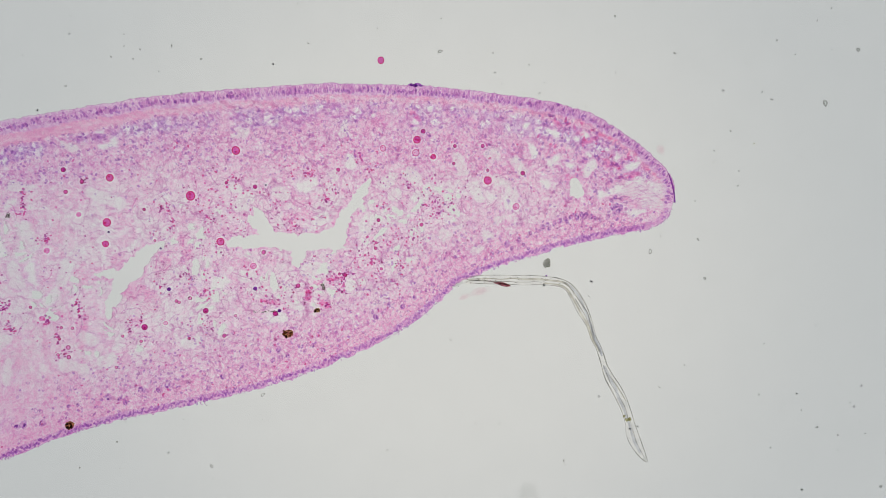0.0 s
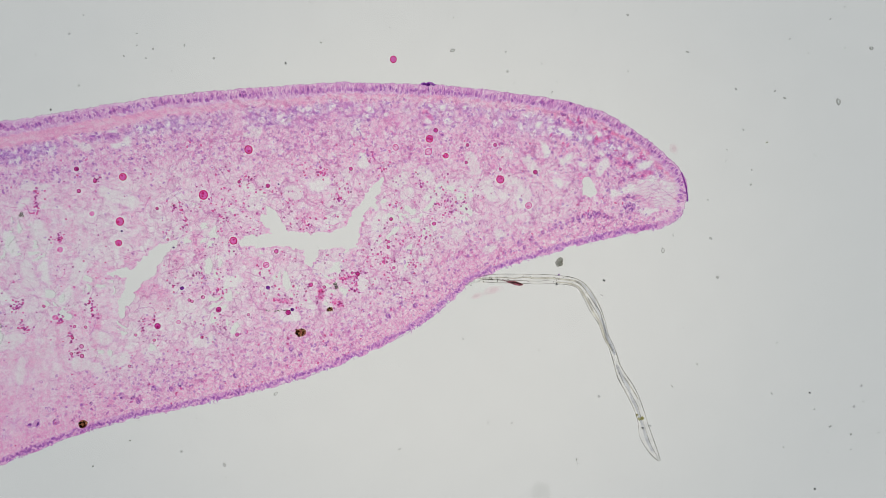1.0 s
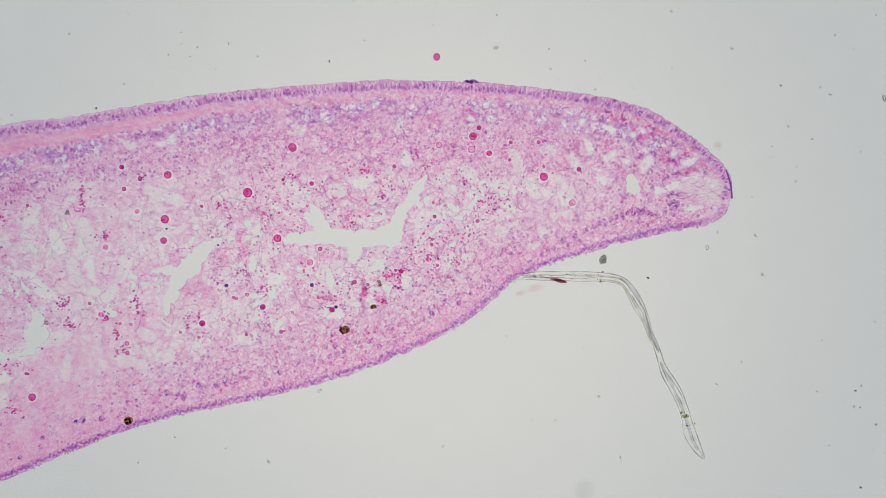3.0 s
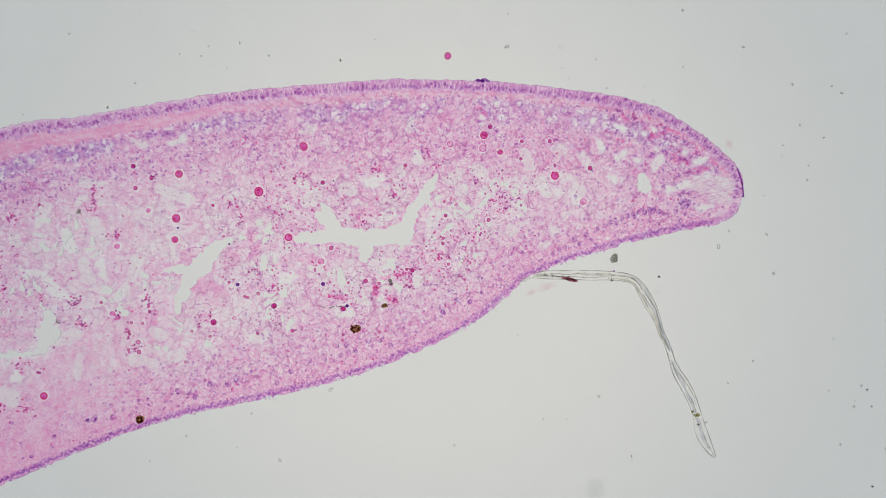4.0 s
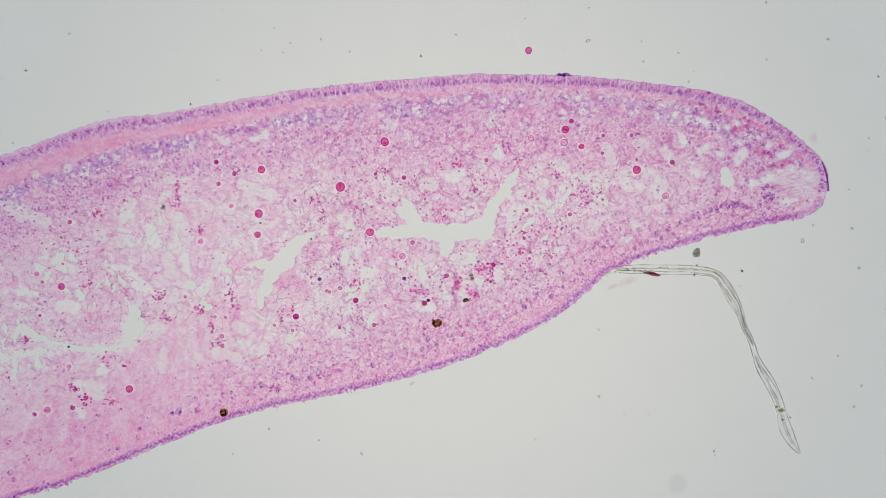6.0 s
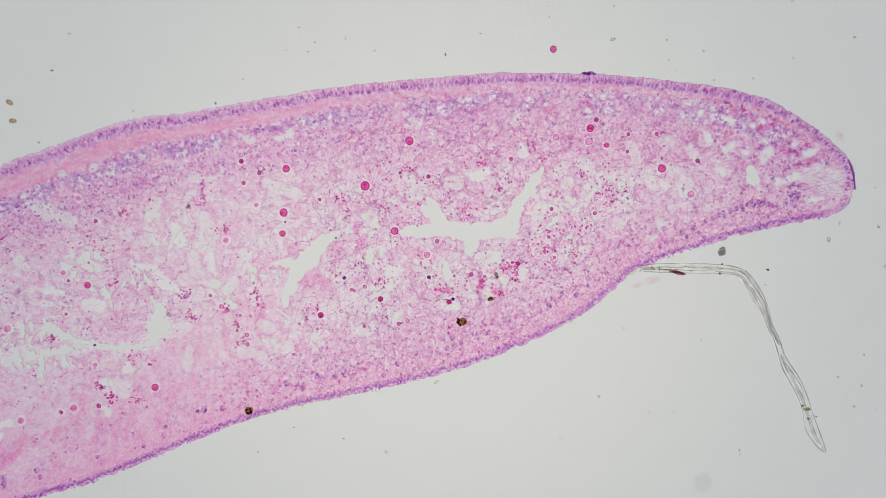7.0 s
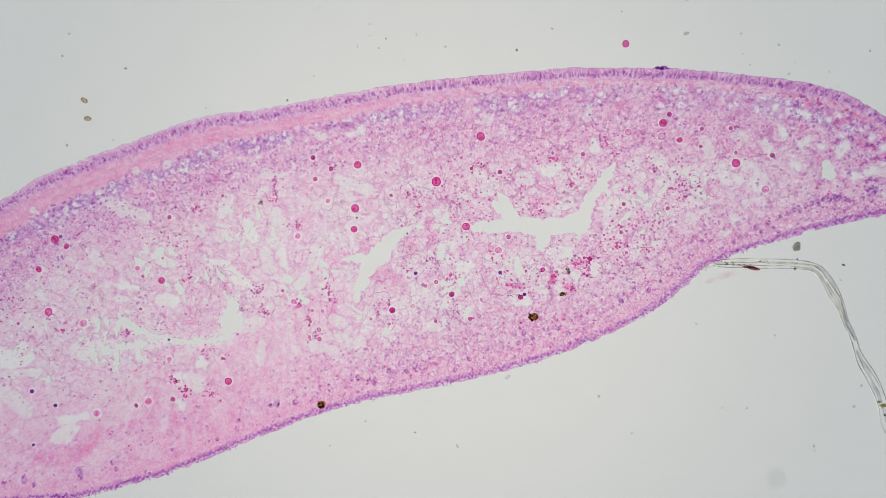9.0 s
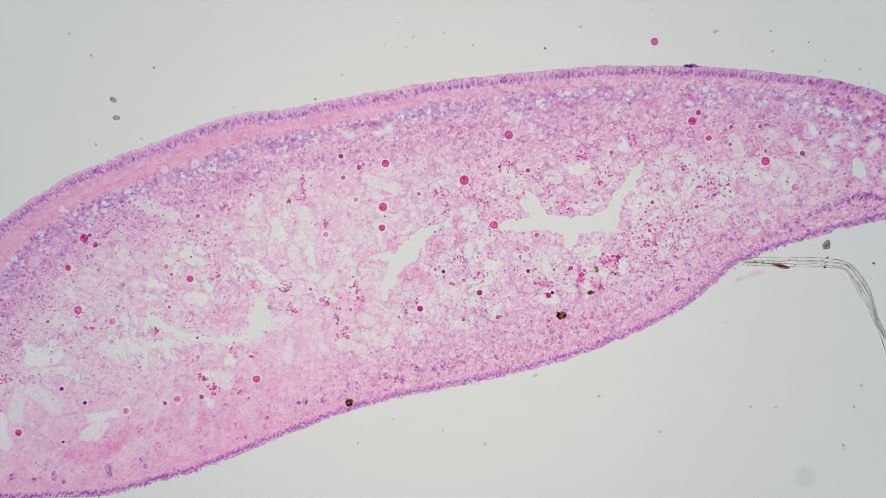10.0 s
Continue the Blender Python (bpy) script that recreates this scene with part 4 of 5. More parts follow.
def build_globules():
    rng = random.Random(21)
    ball = ball_data(rng, 16, 8, 0.03)
    ring = ring_data(0.16)
    thin = ring_data(0.22)
    kinds = [("globule", GLOBULES, M_GLOB, M_RIM, 1), ("globule", GLOBULES_PALE, M_GLOB_PALE, M_GLOB, 1), ("globule", GLOBULES_PLAIN, M_GLOB_PLAIN, M_GLOB, 0),
             ("globule", GLOBULES_DARK, M_GLOB_DARK, M_RIM_DARK, 1), ("globule", GLOBULES_VIOLET, M_GLOB_VIOLET, M_RIM_DARK, 0),
             ("globule", GLOBULES_SMALL[:8], M_GLOB_DARK, M_RIM_DARK, 2),
             ("globule", GLOBULES_SMALL[8:], M_GLOB_PLAIN, M_RIM_DARK, 2), ("globule", GLOBULES_TINY, M_GLOB, M_RIM_DARK, 2)]
    for name, places, body, rim, wall in kinds:
        me = unit_mesh(name, ball, body)
        core = unit_mesh("inclusion", ball_data(rng, 9, 6, 0.25), rim)
        # phase-edge darkening of the outline is put into this deeper-dyed ring
        wm = unit_mesh("globule_wall", ring if wall == 1 else thin, rim)
        for x, y, r in places:
            z = section.top(x, y)
            g = set_piece(name, me, tissue, x, y, z, 0.88 * r * rng.uniform(0.92, 1.08), 0.88 * r * rng.uniform(0.92, 1.05), 1.8 + 0.15 * r, rng.uniform(0, 6))
            if wall:
                w = new("globule_wall", wm)
                w.parent = g
                w.location = (0, 0, 0.12)
                w.scale = (0.95, 0.95, 1.2)
            if r > 5.2:
                for _ in range(rng.choice((1, 2))):
                    c = new("inclusion", core)
                    c.parent = g
                    a = rng.uniform(0, 6.28)
                    c.location = (0.35 * math.cos(a), 0.35 * math.sin(a), 0.6)
                    c.scale = (rng.uniform(0.2, 0.4), rng.uniform(0.15, 0.3), 0.4)
                    c.rotation_euler = (0, 0, a)


def line_frames(line, spacing, rng, jitter=0.15):
    """Places at even spacing along a line: x, y and the heading."""
    s = np.concatenate([[0], np.cumsum(np.hypot(*np.diff(line, axis=0).T))])
    p = 0.0
    while p < s[-1]:
        x, y = np.interp(p, s, line[:, 0]), np.interp(p, s, line[:, 1])
        x1, y1 = np.interp(p + 6, s, line[:, 0]), np.interp(p + 6, s, line[:, 1])
        x0, y0 = np.interp(p - 6, s, line[:, 0]), np.interp(p - 6, s, line[:, 1])
        yield x, y, math.atan2(-(y1 - y0), x1 - x0)
        p += spacing * (1 + rng.uniform(-jitter, jitter))


def build_epidermis():
    """Upright cells along the upper skin, their nuclei, the lower skin's nuclei and the ciliary fringe."""
    rng = random.Random(31)
    forms = []
    for k in range(5):
        v, f = [], []
        seg = 10
        for z, grow in ((-1, 0.9), (0.4, 1.0), (1, 0.7)):
            for j in range(seg):
                a = 2 * math.pi * j / seg
                cx, cy = math.cos(a), math.sin(a)
                px = math.copysign(abs(cx) ** 0.7, cx) * (1 + 0.18 * cy * (1 if k % 2 else -1)) + rng.uniform(-0.1, 0.1)
                v.append((px * grow, math.copysign(abs(cy) ** 0.55, cy) * grow, z))
        for i, j in itertools.product(range(2), range(seg)):
            f.append((i * seg + j, i * seg + (j + 1) % seg, (i + 1) * seg + (j + 1) % seg, (i + 1) * seg + j))
        f += [tuple(range(seg))[::-1], tuple(2 * seg + j for j in range(seg))]
        forms.append(unit_mesh("epidermal_cell", (v, f), M_CELL))
    visible = UPPER[UPPER[:, 0] > -600]
    nuclei, hairs = [], []
    for n, (x, y, h) in enumerate(line_frames(visible, 6.5, rng, 0.35)):
        depth = float(np.interp(x, (-600, -200, 100, 600, 1200), (27, 25, 23, 20, 18)))
        nx, ny = math.sin(h), math.cos(h)
        low_by = rng.uniform(0.4, 0.75) if x < 250 else 0.5
        cx, cy = x + nx * depth * low_by, y + ny * depth * low_by
        z = section.top(cx, cy) + 0.0008
        broad = x < 250
        if n < 290 and not (broad and rng.random() < 0.45):
            set_piece("epidermal_cell", forms[rng.randrange(5)], skin, cx, cy, z, 2.9 * rng.uniform(0.6, 1.2), depth * (0.28 if broad else 0.45) * rng.uniform(0.7, 1.05), 2.2, h + rng.uniform(-0.3, 0.3) * (2.0 if broad else 1.0))
        for _ in range(rng.choice((1, 1, 2))):
            t = rng.choice((rng.gauss(0.55, 0.16), rng.gauss(0.68, 0.1))) if x > 200 else rng.gauss(0.64, 0.16)
            o = rng.uniform(-3, 3)
            nuclei.append(placed(ball_data(rng, 8, 5, 0.12), x + nx * depth * t + o * ny, y + ny * depth * t - o * nx, z + 0.0022,
                                 rng.uniform(1.3, 2.4), rng.uniform(1.9, 3.9) if x > 200 else rng.uniform(1.7, 3.2), 1.6, h + rng.uniform(-0.3, 0.3)))
        for _ in range(rng.choice((0, 0, 1))):
            o = rng.uniform(-3.5, 3.5)
            hairs.append(sweep([(x + o * ny, y - o * nx), (x + o * ny - nx * rng.uniform(1, 3.5) + rng.uniform(-1, 1), y - o * nx - ny * rng.uniform(1, 3.5))], [0.9, 0.4], 0.8, 5, 0.003))
    borders = []
    for x, y, h in line_frames(visible, 2.2, rng, 0.5):
        depth = float(np.interp(x, (-600, -200, 100, 600, 1200), (27, 25, 23, 20, 18)))
        nx, ny = math.sin(h), math.cos(h)
        a = rng.uniform(0.02, 0.6) if x > 250 else rng.uniform(0.2, 0.8)
        b = min(0.98, a + (rng.uniform(0.15, 0.4) if x > 250 else rng.uniform(0.08, 0.2)))
        o = rng.uniform(-2.5, 2.5) if x > 250 else rng.uniform(-4, 4)
        z = section.top(x + nx * depth * 0.5, y + ny * depth * 0.5) + 0.0012
        borders.append(sweep([(x + nx * depth * a, y + ny * depth * a), (x + nx * depth * (a + b) / 2 + o * 0.4 * ny, y + ny * depth * (a + b) / 2 - o * 0.4 * nx),
                              (x + nx * depth * b + o * ny, y + ny * depth * b - o * nx)], [0.35, rng.uniform(0.5, 1.1), 0.4], 0.7, 5, z))
    many("cell_border", borders, M_BORDER, skin, "fine upright purple cell borders", "stuff")
    low = LOWER[LOWER[:, 0] > -600]
    for x, y, h in line_frames(low, 2.3, rng, 0.4):
        nx, ny = -math.sin(h), -math.cos(h)
        if x < 1140 or rng.random() < 0.3:
            t = rng.gauss(6.0, 2.4)
            nuclei.append(placed(ball_data(rng, 8, 5, 0.2), x + nx * t, y + ny * t, section.top(x + nx * t, y + ny * t) + 0.001,
                                 rng.uniform(0.9, 1.9), rng.uniform(1.6, 3.6), 1.8, h + rng.uniform(-0.6, 0.6)))
        if rng.random() < 1.1 * float(value_noise(np.array(x), np.array(y), 22, 411)):
            q = rng.uniform(0.4, 2.6) if rng.random() < 0.93 else rng.uniform(3, 6)
            d = rng.uniform(-0.7, 0.7)
            hairs.append(sweep([(x + nx, y + ny), (x - nx * q * 0.5, y - ny * q * 0.5), (x - nx * q + d * q * ny, y - ny * q - d * q * nx)],
                               [1.2, 0.9, 0.35], 0.8, 5, 0.0035))
    many("skin_nuclei", nuclei, M_NUC, skin, "small upright blue-purple nuclei", "stuff")
    many("cilia", hairs, M_HAIR, skin, "ragged mauve ciliary fringe", "stuff")


# knots of granules: x, y, number, spread
CLUSTERS = [(578, 352, 14, 6, 5), (549, 304, 18, 10, 7), (600, 490, 24, 16, 6), (475, 533, 14, 16, 5), (546, 520, 16, 6, 10), (576, 538, 10, 9, 5), (365, 520, 14, 8, 7),
            (330, 487, 8, 10, 4), (375, 388, 6, 6, 4), (286, 370, 10, 6, 5), (305, 398, 9, 4, 12), (140, 545, 12, 4, 22), (250, 562, 8, 3, 13), (232, 580, 7, 5, 8), (42, 356, 16, 3, 14)]
CLUSTERS_RIGHT = [(712, 468, 10, 8, 6), (665, 460, 9, 8, 5), (680, 368, 9, 10, 8), (765, 370, 18, 14, 14), (800, 360, 9, 8, 12), (725, 420, 14, 12, 10), (635, 280, 7, 6, 6),
                  (655, 300, 7, 6, 5), (725, 330, 7, 5, 6), (606, 512, 8, 6, 6), (520, 400, 8, 10, 5), (425, 320, 8, 10, 6), (595, 335, 8, 14, 10), (505, 300, 8, 16, 12)]
CLUSTERS_LEFT = [(9, 544, 16, 8, 7), (23, 582, 12, 8, 5), (81, 568, 10, 8, 6), (141, 542, 12, 9, 16), (104, 594, 10, 4, 16), (115, 627, 10, 8, 5), (-149, 711, 18, 6, 5), (-131, 731, 20, 7, 7),
                 (-80, 734, 12, 11, 5), (-85, 658, 12, 18, 7), (-242, 622, 12, 7, 5), (151, 320, 6, 4, 6), (82, 423, 14, 9, 6), (-104, 390, 12, 9, 6), (-121, 521, 8, 6, 6),
                 (-142, 453, 10, 12, 10), (-364, 617, 6, 4, 4), (-516, 629, 10, 10, 6), (-540, 716, 8, 6, 6)]


def build_nuclei():
    """Nuclei and granules scattered through the section."""
    rng = random.Random(41)
    purple, grey, red, dark, rose = [], [], [], [], []

    def scatter(count, want, into, lo, hi, stretch=1.5):
        done = tries = 0
        while done < count and tries < count * 60:
            tries += 1
            x, y = rng.uniform(-590, 1190), rng.uniform(150, 940)
            i, j = section.index(x, y)
            if section.solid[i, j] > 1.5 and rng.random() < want(i, j, x, y):
                r = rng.uniform(lo, hi)
                into.append(placed(ball_data(rng, 8, 5, 0.15), x, y, section.top(x, y) + 0.0006, r, r * rng.uniform(1.0, stretch), 1.7, rng.uniform(0, 3.1)))
                done += 1

    def gland(i, j, x, y):
        return (1.0 if x < 250 else 0.7) * float(section.zone[i, j] == 2 and section.lac[i, j] > 2) * max(0.0, min(1.0, (section.clumps[i, j] - 0.12) * 3.2))

    def near_gland(i, j, x, y):
        past = section.du[i, j] - section.g_end[i, j]
        return float(0 < past < 60) * (1 - past / 70)

    def tip(i, j, x, y):
        return float(section.lac[i, j] > 2 and x > 950 and 22 < section.du[i, j] < 100 and section.dl[i, j] > 70) * (0.4 + 0.6 * (section.du[i, j] < 75))

    def open_mesh(i, j, x, y):
        return section.loose[i, j] * (1 - 0.85 * section.even[i, j]) * (1 - 0.75 * float(ramp(np.array(x), 330.0, 180.0)) * (0.4 + 0.6 * float(ramp(np.array(x), -60.0, 40.0)))) * (0.2 + 0.8 * (value_noise(np.array(x), np.array(y), 34, 203) > 0.62))

    def low(i, j, x, y):
        return float(18 < section.dl[i, j] < 110 and section.du[i, j] > 80) * 0.6 * (1 - 0.85 * section.even[i, j])

    def rings(count, want, into, lo, hi):
        done = tries = 0
        while done < count and tries < count * 60:
            tries += 1
            x, y = rng.uniform(-590, 1170), rng.uniform(150, 930)
            i, j = section.index(x, y)
            if section.solid[i, j] > 1.5 and rng.random() < want(i, j, x, y):
                v, f = ring_data(rng.uniform(0.14, 0.28), 10, 4)
                bend = [rng.uniform(0.75, 1.25) for _ in range(10)]
                v = [(p[0] * bend[k // 4], p[1] * bend[k // 4], p[2]) for k, p in enumerate(v)]
                r = rng.uniform(lo, hi)
                into.append(placed((v, f), x, y, section.top(x, y) + 0.0006, r, r * rng.uniform(1.0, 1.6), 4.0, rng.uniform(0, 3.1)))
                done += 1

    cells = []
    rings(330, gland, cells, 1.4, 3.0)
    rings(70, tip, cells, 2.0, 4.0)
    rings(100, low, cells, 1.6, 3.0)
    rings(200, near_gland, cells, 1.8, 3.2)
    def rind(i, j, x, y):
        return (1 - section.loose[i, j]) * float(section.zone[i, j] == 0 and section.lac[i, j] > 2) * (1 - 0.85 * section.even[i, j])

    scatter(620, rind, purple, 0.9, 1.8, 2.0)
    scatter(260, rind, grey, 1.4, 2.6, 1.8)
    scatter(160, rind, red, 0.9, 1.7, 2.0)
    rings(150, rind, cells, 1.6, 2.8)
    scatter(380, gland, purple, 0.8, 1.7, 2.8)
    scatter(480, gland, grey, 0.9, 2.3, 2.2)
    scatter(260, near_gland, purple, 1.1, 2.0, 1.9)
    scatter(150, tip, purple, 1.2, 2.4, 2.6)
    scatter(46, tip, rose, 1.3, 2.6, 2.8)
    scatter(260, low, grey, 1.3, 2.4, 1.8)
    scatter(220, open_mesh, red, 0.8, 1.7, 1.5)
    scatter(500, open_mesh, dark, 0.9, 1.5, 1.4)
    scatter(380, open_mesh, grey, 0.9, 2.0, 2.2)

    def middle(i, j, x, y):
        return section.loose[i, j] * float(330 < x < 790) * (0.12 + 0.88 * (value_noise(np.array(x), np.array(y), 26, 211) > 0.58))

    scatter(170, middle, red, 1.2, 2.1, 1.4)
    scatter(70, middle, dark, 1.2, 1.9, 1.3)
    for cx, cy, n, spread_x, spread_y in CLUSTERS + CLUSTERS_RIGHT + CLUSTERS_LEFT:
        for _ in range(round(n * 1.35)):
            x, y = rng.gauss(cx, spread_x * 0.85), rng.gauss(cy, spread_y * 0.85)
            r = rng.uniform(1.0, 1.9)
            rng.choice((red, red, rose, dark, dark)).append(placed(ball_data(rng, 8, 5, 0.15), x, y, section.top(x, y) + 0.0008, r, r * rng.uniform(1, 1.5), 1.8, rng.uniform(0, 3)))
    for one, rest, pieces, mat, label in (("nucleus", "nuclear_scatter", purple, M_NUC, "blue-purple nuclei"),
                                          ("pale_nucleus", "pale_nuclear_scatter", grey, M_NUC_GREY, "faint grey-blue nuclei"),
                                          ("gland_cell", "gland_cell_scatter", cells, M_GLANDCELL, "bluish ring-shaped cells"),
                                          ("red_granule", "red_granulation", red, M_NUC_PINK, "tiny magenta granules"),
                                          ("rose_streak", "rose_streaking", rose, M_GLOB_PLAIN, "small rose-pink streaks"),
                                          ("dark_granule", "dark_granulation", dark, M_GRAN_DARK, "tiny dark red granules")):
        rng.shuffle(pieces)
        for v, f in pieces[:280]:
            c = np.array(v).mean(0)
            ob = new(one, arrays(one, [tuple(np.array(p) - c) for p in v], f, mat))
            ob.parent, ob.location = tissue, c
        if len(pieces) > 280:
            many(rest, pieces[280:], mat, tissue, label, "stuff")


LARGE_CELLS = [(494, 618, 5), (510, 629, 4), (484, 637, 4), (478, 621, 4), (554, 611, 4), (535, 613, 3.5), (573, 619, 4), (665, 561, 5), (688, 541, 4),
               (713, 542, 5), (734, 527, 4), (766, 504, 4), (429, 647, 4), (298, 680, 6), (250, 689, 5), (256, 690, 4), (282, 690, 4), (194, 702, 5),
               (214, 706, 4), (224, 712, 4), (371, 686, 5), (396, 666, 4.5), (140, 716, 3), (124, 718, 3), (43, 751, 7), (32, 755, 5), (77, 748, 5)]
LARGE_CELLS_ENDS = [(-270, 865, 5), (-263, 877, 4), (-336, 884, 8), (-333, 894, 6), (-444, 901, 7), (-527, 903, 5), (-484, 909, 5), (-424, 910, 4), (-154, 839, 3),
                    (-28, 783, 4), (-69, 818, 3.5), (1020, 384, 5), (1035, 382, 5), (1045, 384, 4), (1090, 364, 5), (1092, 375, 5), (1075, 384, 4),
                    (1088, 350, 4), (960, 402, 5), (972, 404, 4), (980, 396, 4), (1010, 384, 4), (897, 432, 5), (918, 425, 4), (990, 391, 4),
                    (1000, 388, 4), (968, 398, 4), (950, 408, 4), (938, 413, 4), (1052, 386, 3), (1083, 368, 4), (1098, 367, 4)]
LARGE_CELLS_TIP = [(1080, 355, 3), (1098, 352, 3), (1086, 380, 3), (870, 450, 4), (880, 446, 4), (935, 440, 3), (858, 458, 3), (905, 440, 3), (926, 433, 3), (1028, 380, 4), (1003, 393, 3)]


def build_wisps():
    """Thin wavy strands across the open end of the section, each a part."""
    rng = random.Random(57)
    for k in range(30):
        x, y = rng.uniform(1086, 1160), 314 + 52 * k / 30 + rng.uniform(-3, 3)
        a, pts = rng.uniform(-0.25, 0.1) + rng.uniform(-0.3, 0.3), [(x, y)]
        for _ in range(rng.randrange(2, 5)):
            a += rng.uniform(-0.7, 0.7)
            x, y = x + 5.5 * math.cos(a), y + 5.5 * math.sin(a) * 0.8
            i, j = section.index(x, y)
            if section.solid[i, j] < 2 or section.du[i, j] < 20:
                break
            pts.append((x, y))
        if len(pts) > 2:
            w = rng.uniform(0.45, 0.8)
            part("wispy_strand", arrays("wispy_strand", *sweep(pts, [0.3] + [w] * (len(pts) - 2) + [0.3], 0.7, 5, section.top(1110, 330) + 0.0006), M_WISP), None, tissue)


def build_membranes():
    """Thin wavy membranes strung through the open meshwork, each a part."""
    rng = random.Random(67)
    made = tries = 0
    while made < 110 and tries < 4000:
        tries += 1
        x, y = rng.uniform(-120, 800), rng.uniform(260, 620)
        i, j = section.index(x, y)
        if section.solid[i, j] < 3 or rng.random() > section.loose[i, j] * (1.0 if 120 < x < 640 else 0.45):
            continue
        a = (-0.5 if x < 330 else 0.25) + rng.gauss(0, 0.7)
        pts, turn = [(x, y)], rng.uniform(-0.12, 0.12)
        for _ in range(rng.randrange(4, 9)):
            a += turn + rng.uniform(-0.45, 0.45)
            x, y = x + 5 * math.cos(a), y + 5 * math.sin(a)
            i, j = section.index(x, y)
            if section.solid[i, j] < 0.5 or section.loose[i, j] < 0.3:
                break
            pts.append((x, y))
        if len(pts) < 5:
            continue
        w = rng.uniform(0.55, 1.1)
        line = smooth_line(pts, 2.5)
        z = max(section.top(px, py) for px, py in pts) + 0.0004
        radii = [w * (0.5 + 0.5 * math.sin(math.pi * (k + 0.5) / len(line))) * rng.uniform(0.75, 1.25) for k in range(len(line))]
        part("membrane_strand", arrays("membrane_strand", *sweep([tuple(q) for q in line], radii, 0.7, 5, z), M_WISP if made % 3 else M_STRAND), None, tissue)
        made += 1


def build_large_cells():
    rng = random.Random(51)
    body = [unit_mesh("purple_cell", ball_data(rng, 12, 6, 0.2), M_CELLBODY) for _ in range(4)]
    core = [unit_mesh("cell_nucleus", ball_data(rng, 9, 6, 0.3), M_CHROMATIN) for _ in range(3)]
    for x, y, r in LARGE_CELLS + LARGE_CELLS_ENDS + LARGE_CELLS_TIP:
        c = set_piece("purple_cell", rng.choice(body), tissue, x, y, section.top(x, y), r * 0.95, r * rng.uniform(1.0, 1.5), 3.0, rng.uniform(-0.7, 0.7))
        for _ in range(rng.choice((2, 3, 4))):
            k = new("cell_nucleus", rng.choice(core))
            k.parent = c
            a = rng.uniform(0, 6.28)
            k.location = (0.55 * math.cos(a), 0.55 * math.sin(a), 0.7)
            k.rotation_euler = (0, 0, a)
            k.scale = (rng.uniform(0.18, 0.34), rng.uniform(0.3, 0.6), 0.5)


build_globules()
build_epidermis()
build_nuclei()
build_large_cells()
build_wisps()
build_membranes()


# ---- loose things on the slide ----
def crystal(name, x, y, r, material, label, category, lumps=4, spread_x=0.6, z=0.0, group="", dark=None, seed=0):
    """A knobbly grain: several uneven facets grown together, each a part."""
    rng = random.Random(seed or int(x * 7 + y * 13))
    ob = thing(name, x, y, label, category, group, z)
    for k in range(lumps):
        data = placed(ball_data(rng, 6, 4, 0.3), 784 + rng.uniform(-1, 1) * r * spread_x, 441 + rng.uniform(-1, 1) * r * 0.5, r * 0.0006,
                      r * rng.uniform(0.45, 0.65), r * rng.uniform(0.4, 0.6), r * rng.uniform(0.5, 0.7), rng.uniform(0, 3))
        part("facet", arrays("facet", *data, dark if dark and k % 2 else material, False), None, ob)
    return ob


def pigment_ball(x, y, r, long, label, z):
    """A mottled brown crystal: a golden body, dark grains grown on it."""
    rng = random.Random(int(x * 11 + y))
    ob = thing("pigment_crystal", x, y, label, "crystal", "brown crystals", z)
    part("crystal_body", arrays("crystal_body", *placed(ball_data(rng, 9, 6, 0.14), 784, 441, 0.0015, r * long, r * 0.9, 3.0, 0.3), M_GOLD, False), None, ob, "golden-brown body")
    for k in range(9):
        a, d = k * 0.7 + rng.uniform(0, 0.6), rng.uniform(0.3, 0.85)
        q = r * rng.uniform(0.18, 0.34)
        part("dark_grain", arrays("dark_grain", *placed(ball_data(rng, 6, 4, 0.25), 784 + r * long * d * math.cos(a), 441 + r * 0.9 * d * math.sin(a), 0.0035,
                                                        q * rng.uniform(0.9, 1.7), q, 1.5, rng.uniform(0, 3)), M_BROWN, False), None, ob, "dark brown grain")
    return ob


def outlined_crystal(x, y, r, label, z, facets=5):
    """A clear angular crystal: bright facets, their refraction-dark outlines put in as tinted rings."""
    rng = random.Random(int(x * 3 + y * 5))
    ob = thing("refractile_crystal", x, y, label, "crystal", z=z)
    for k in range(facets):
        dx, dy, q, turn = rng.uniform(-0.55, 0.55) * r, rng.uniform(-0.7, 0.7) * r, r * rng.uniform(0.32, 0.55), rng.uniform(0, 3)
        v, f = ring_data(0.26, 5, 4)
        part("outline", arrays("outline", *placed((v, f), 784 + dx, 441 + dy, 0.001, q, q * rng.uniform(0.6, 1), q * 1.2, turn), M_OUTLINE, False), None, ob, "dark outline painted for refraction")
        part("facet", arrays("facet", *placed(ball_data(rng, 5, 4, 0.1), 784 + dx, 441 + dy, 0.001, q * 0.8, q * 0.6, q * 0.5, turn), M_CLEAR, False), None, ob)
    return ob


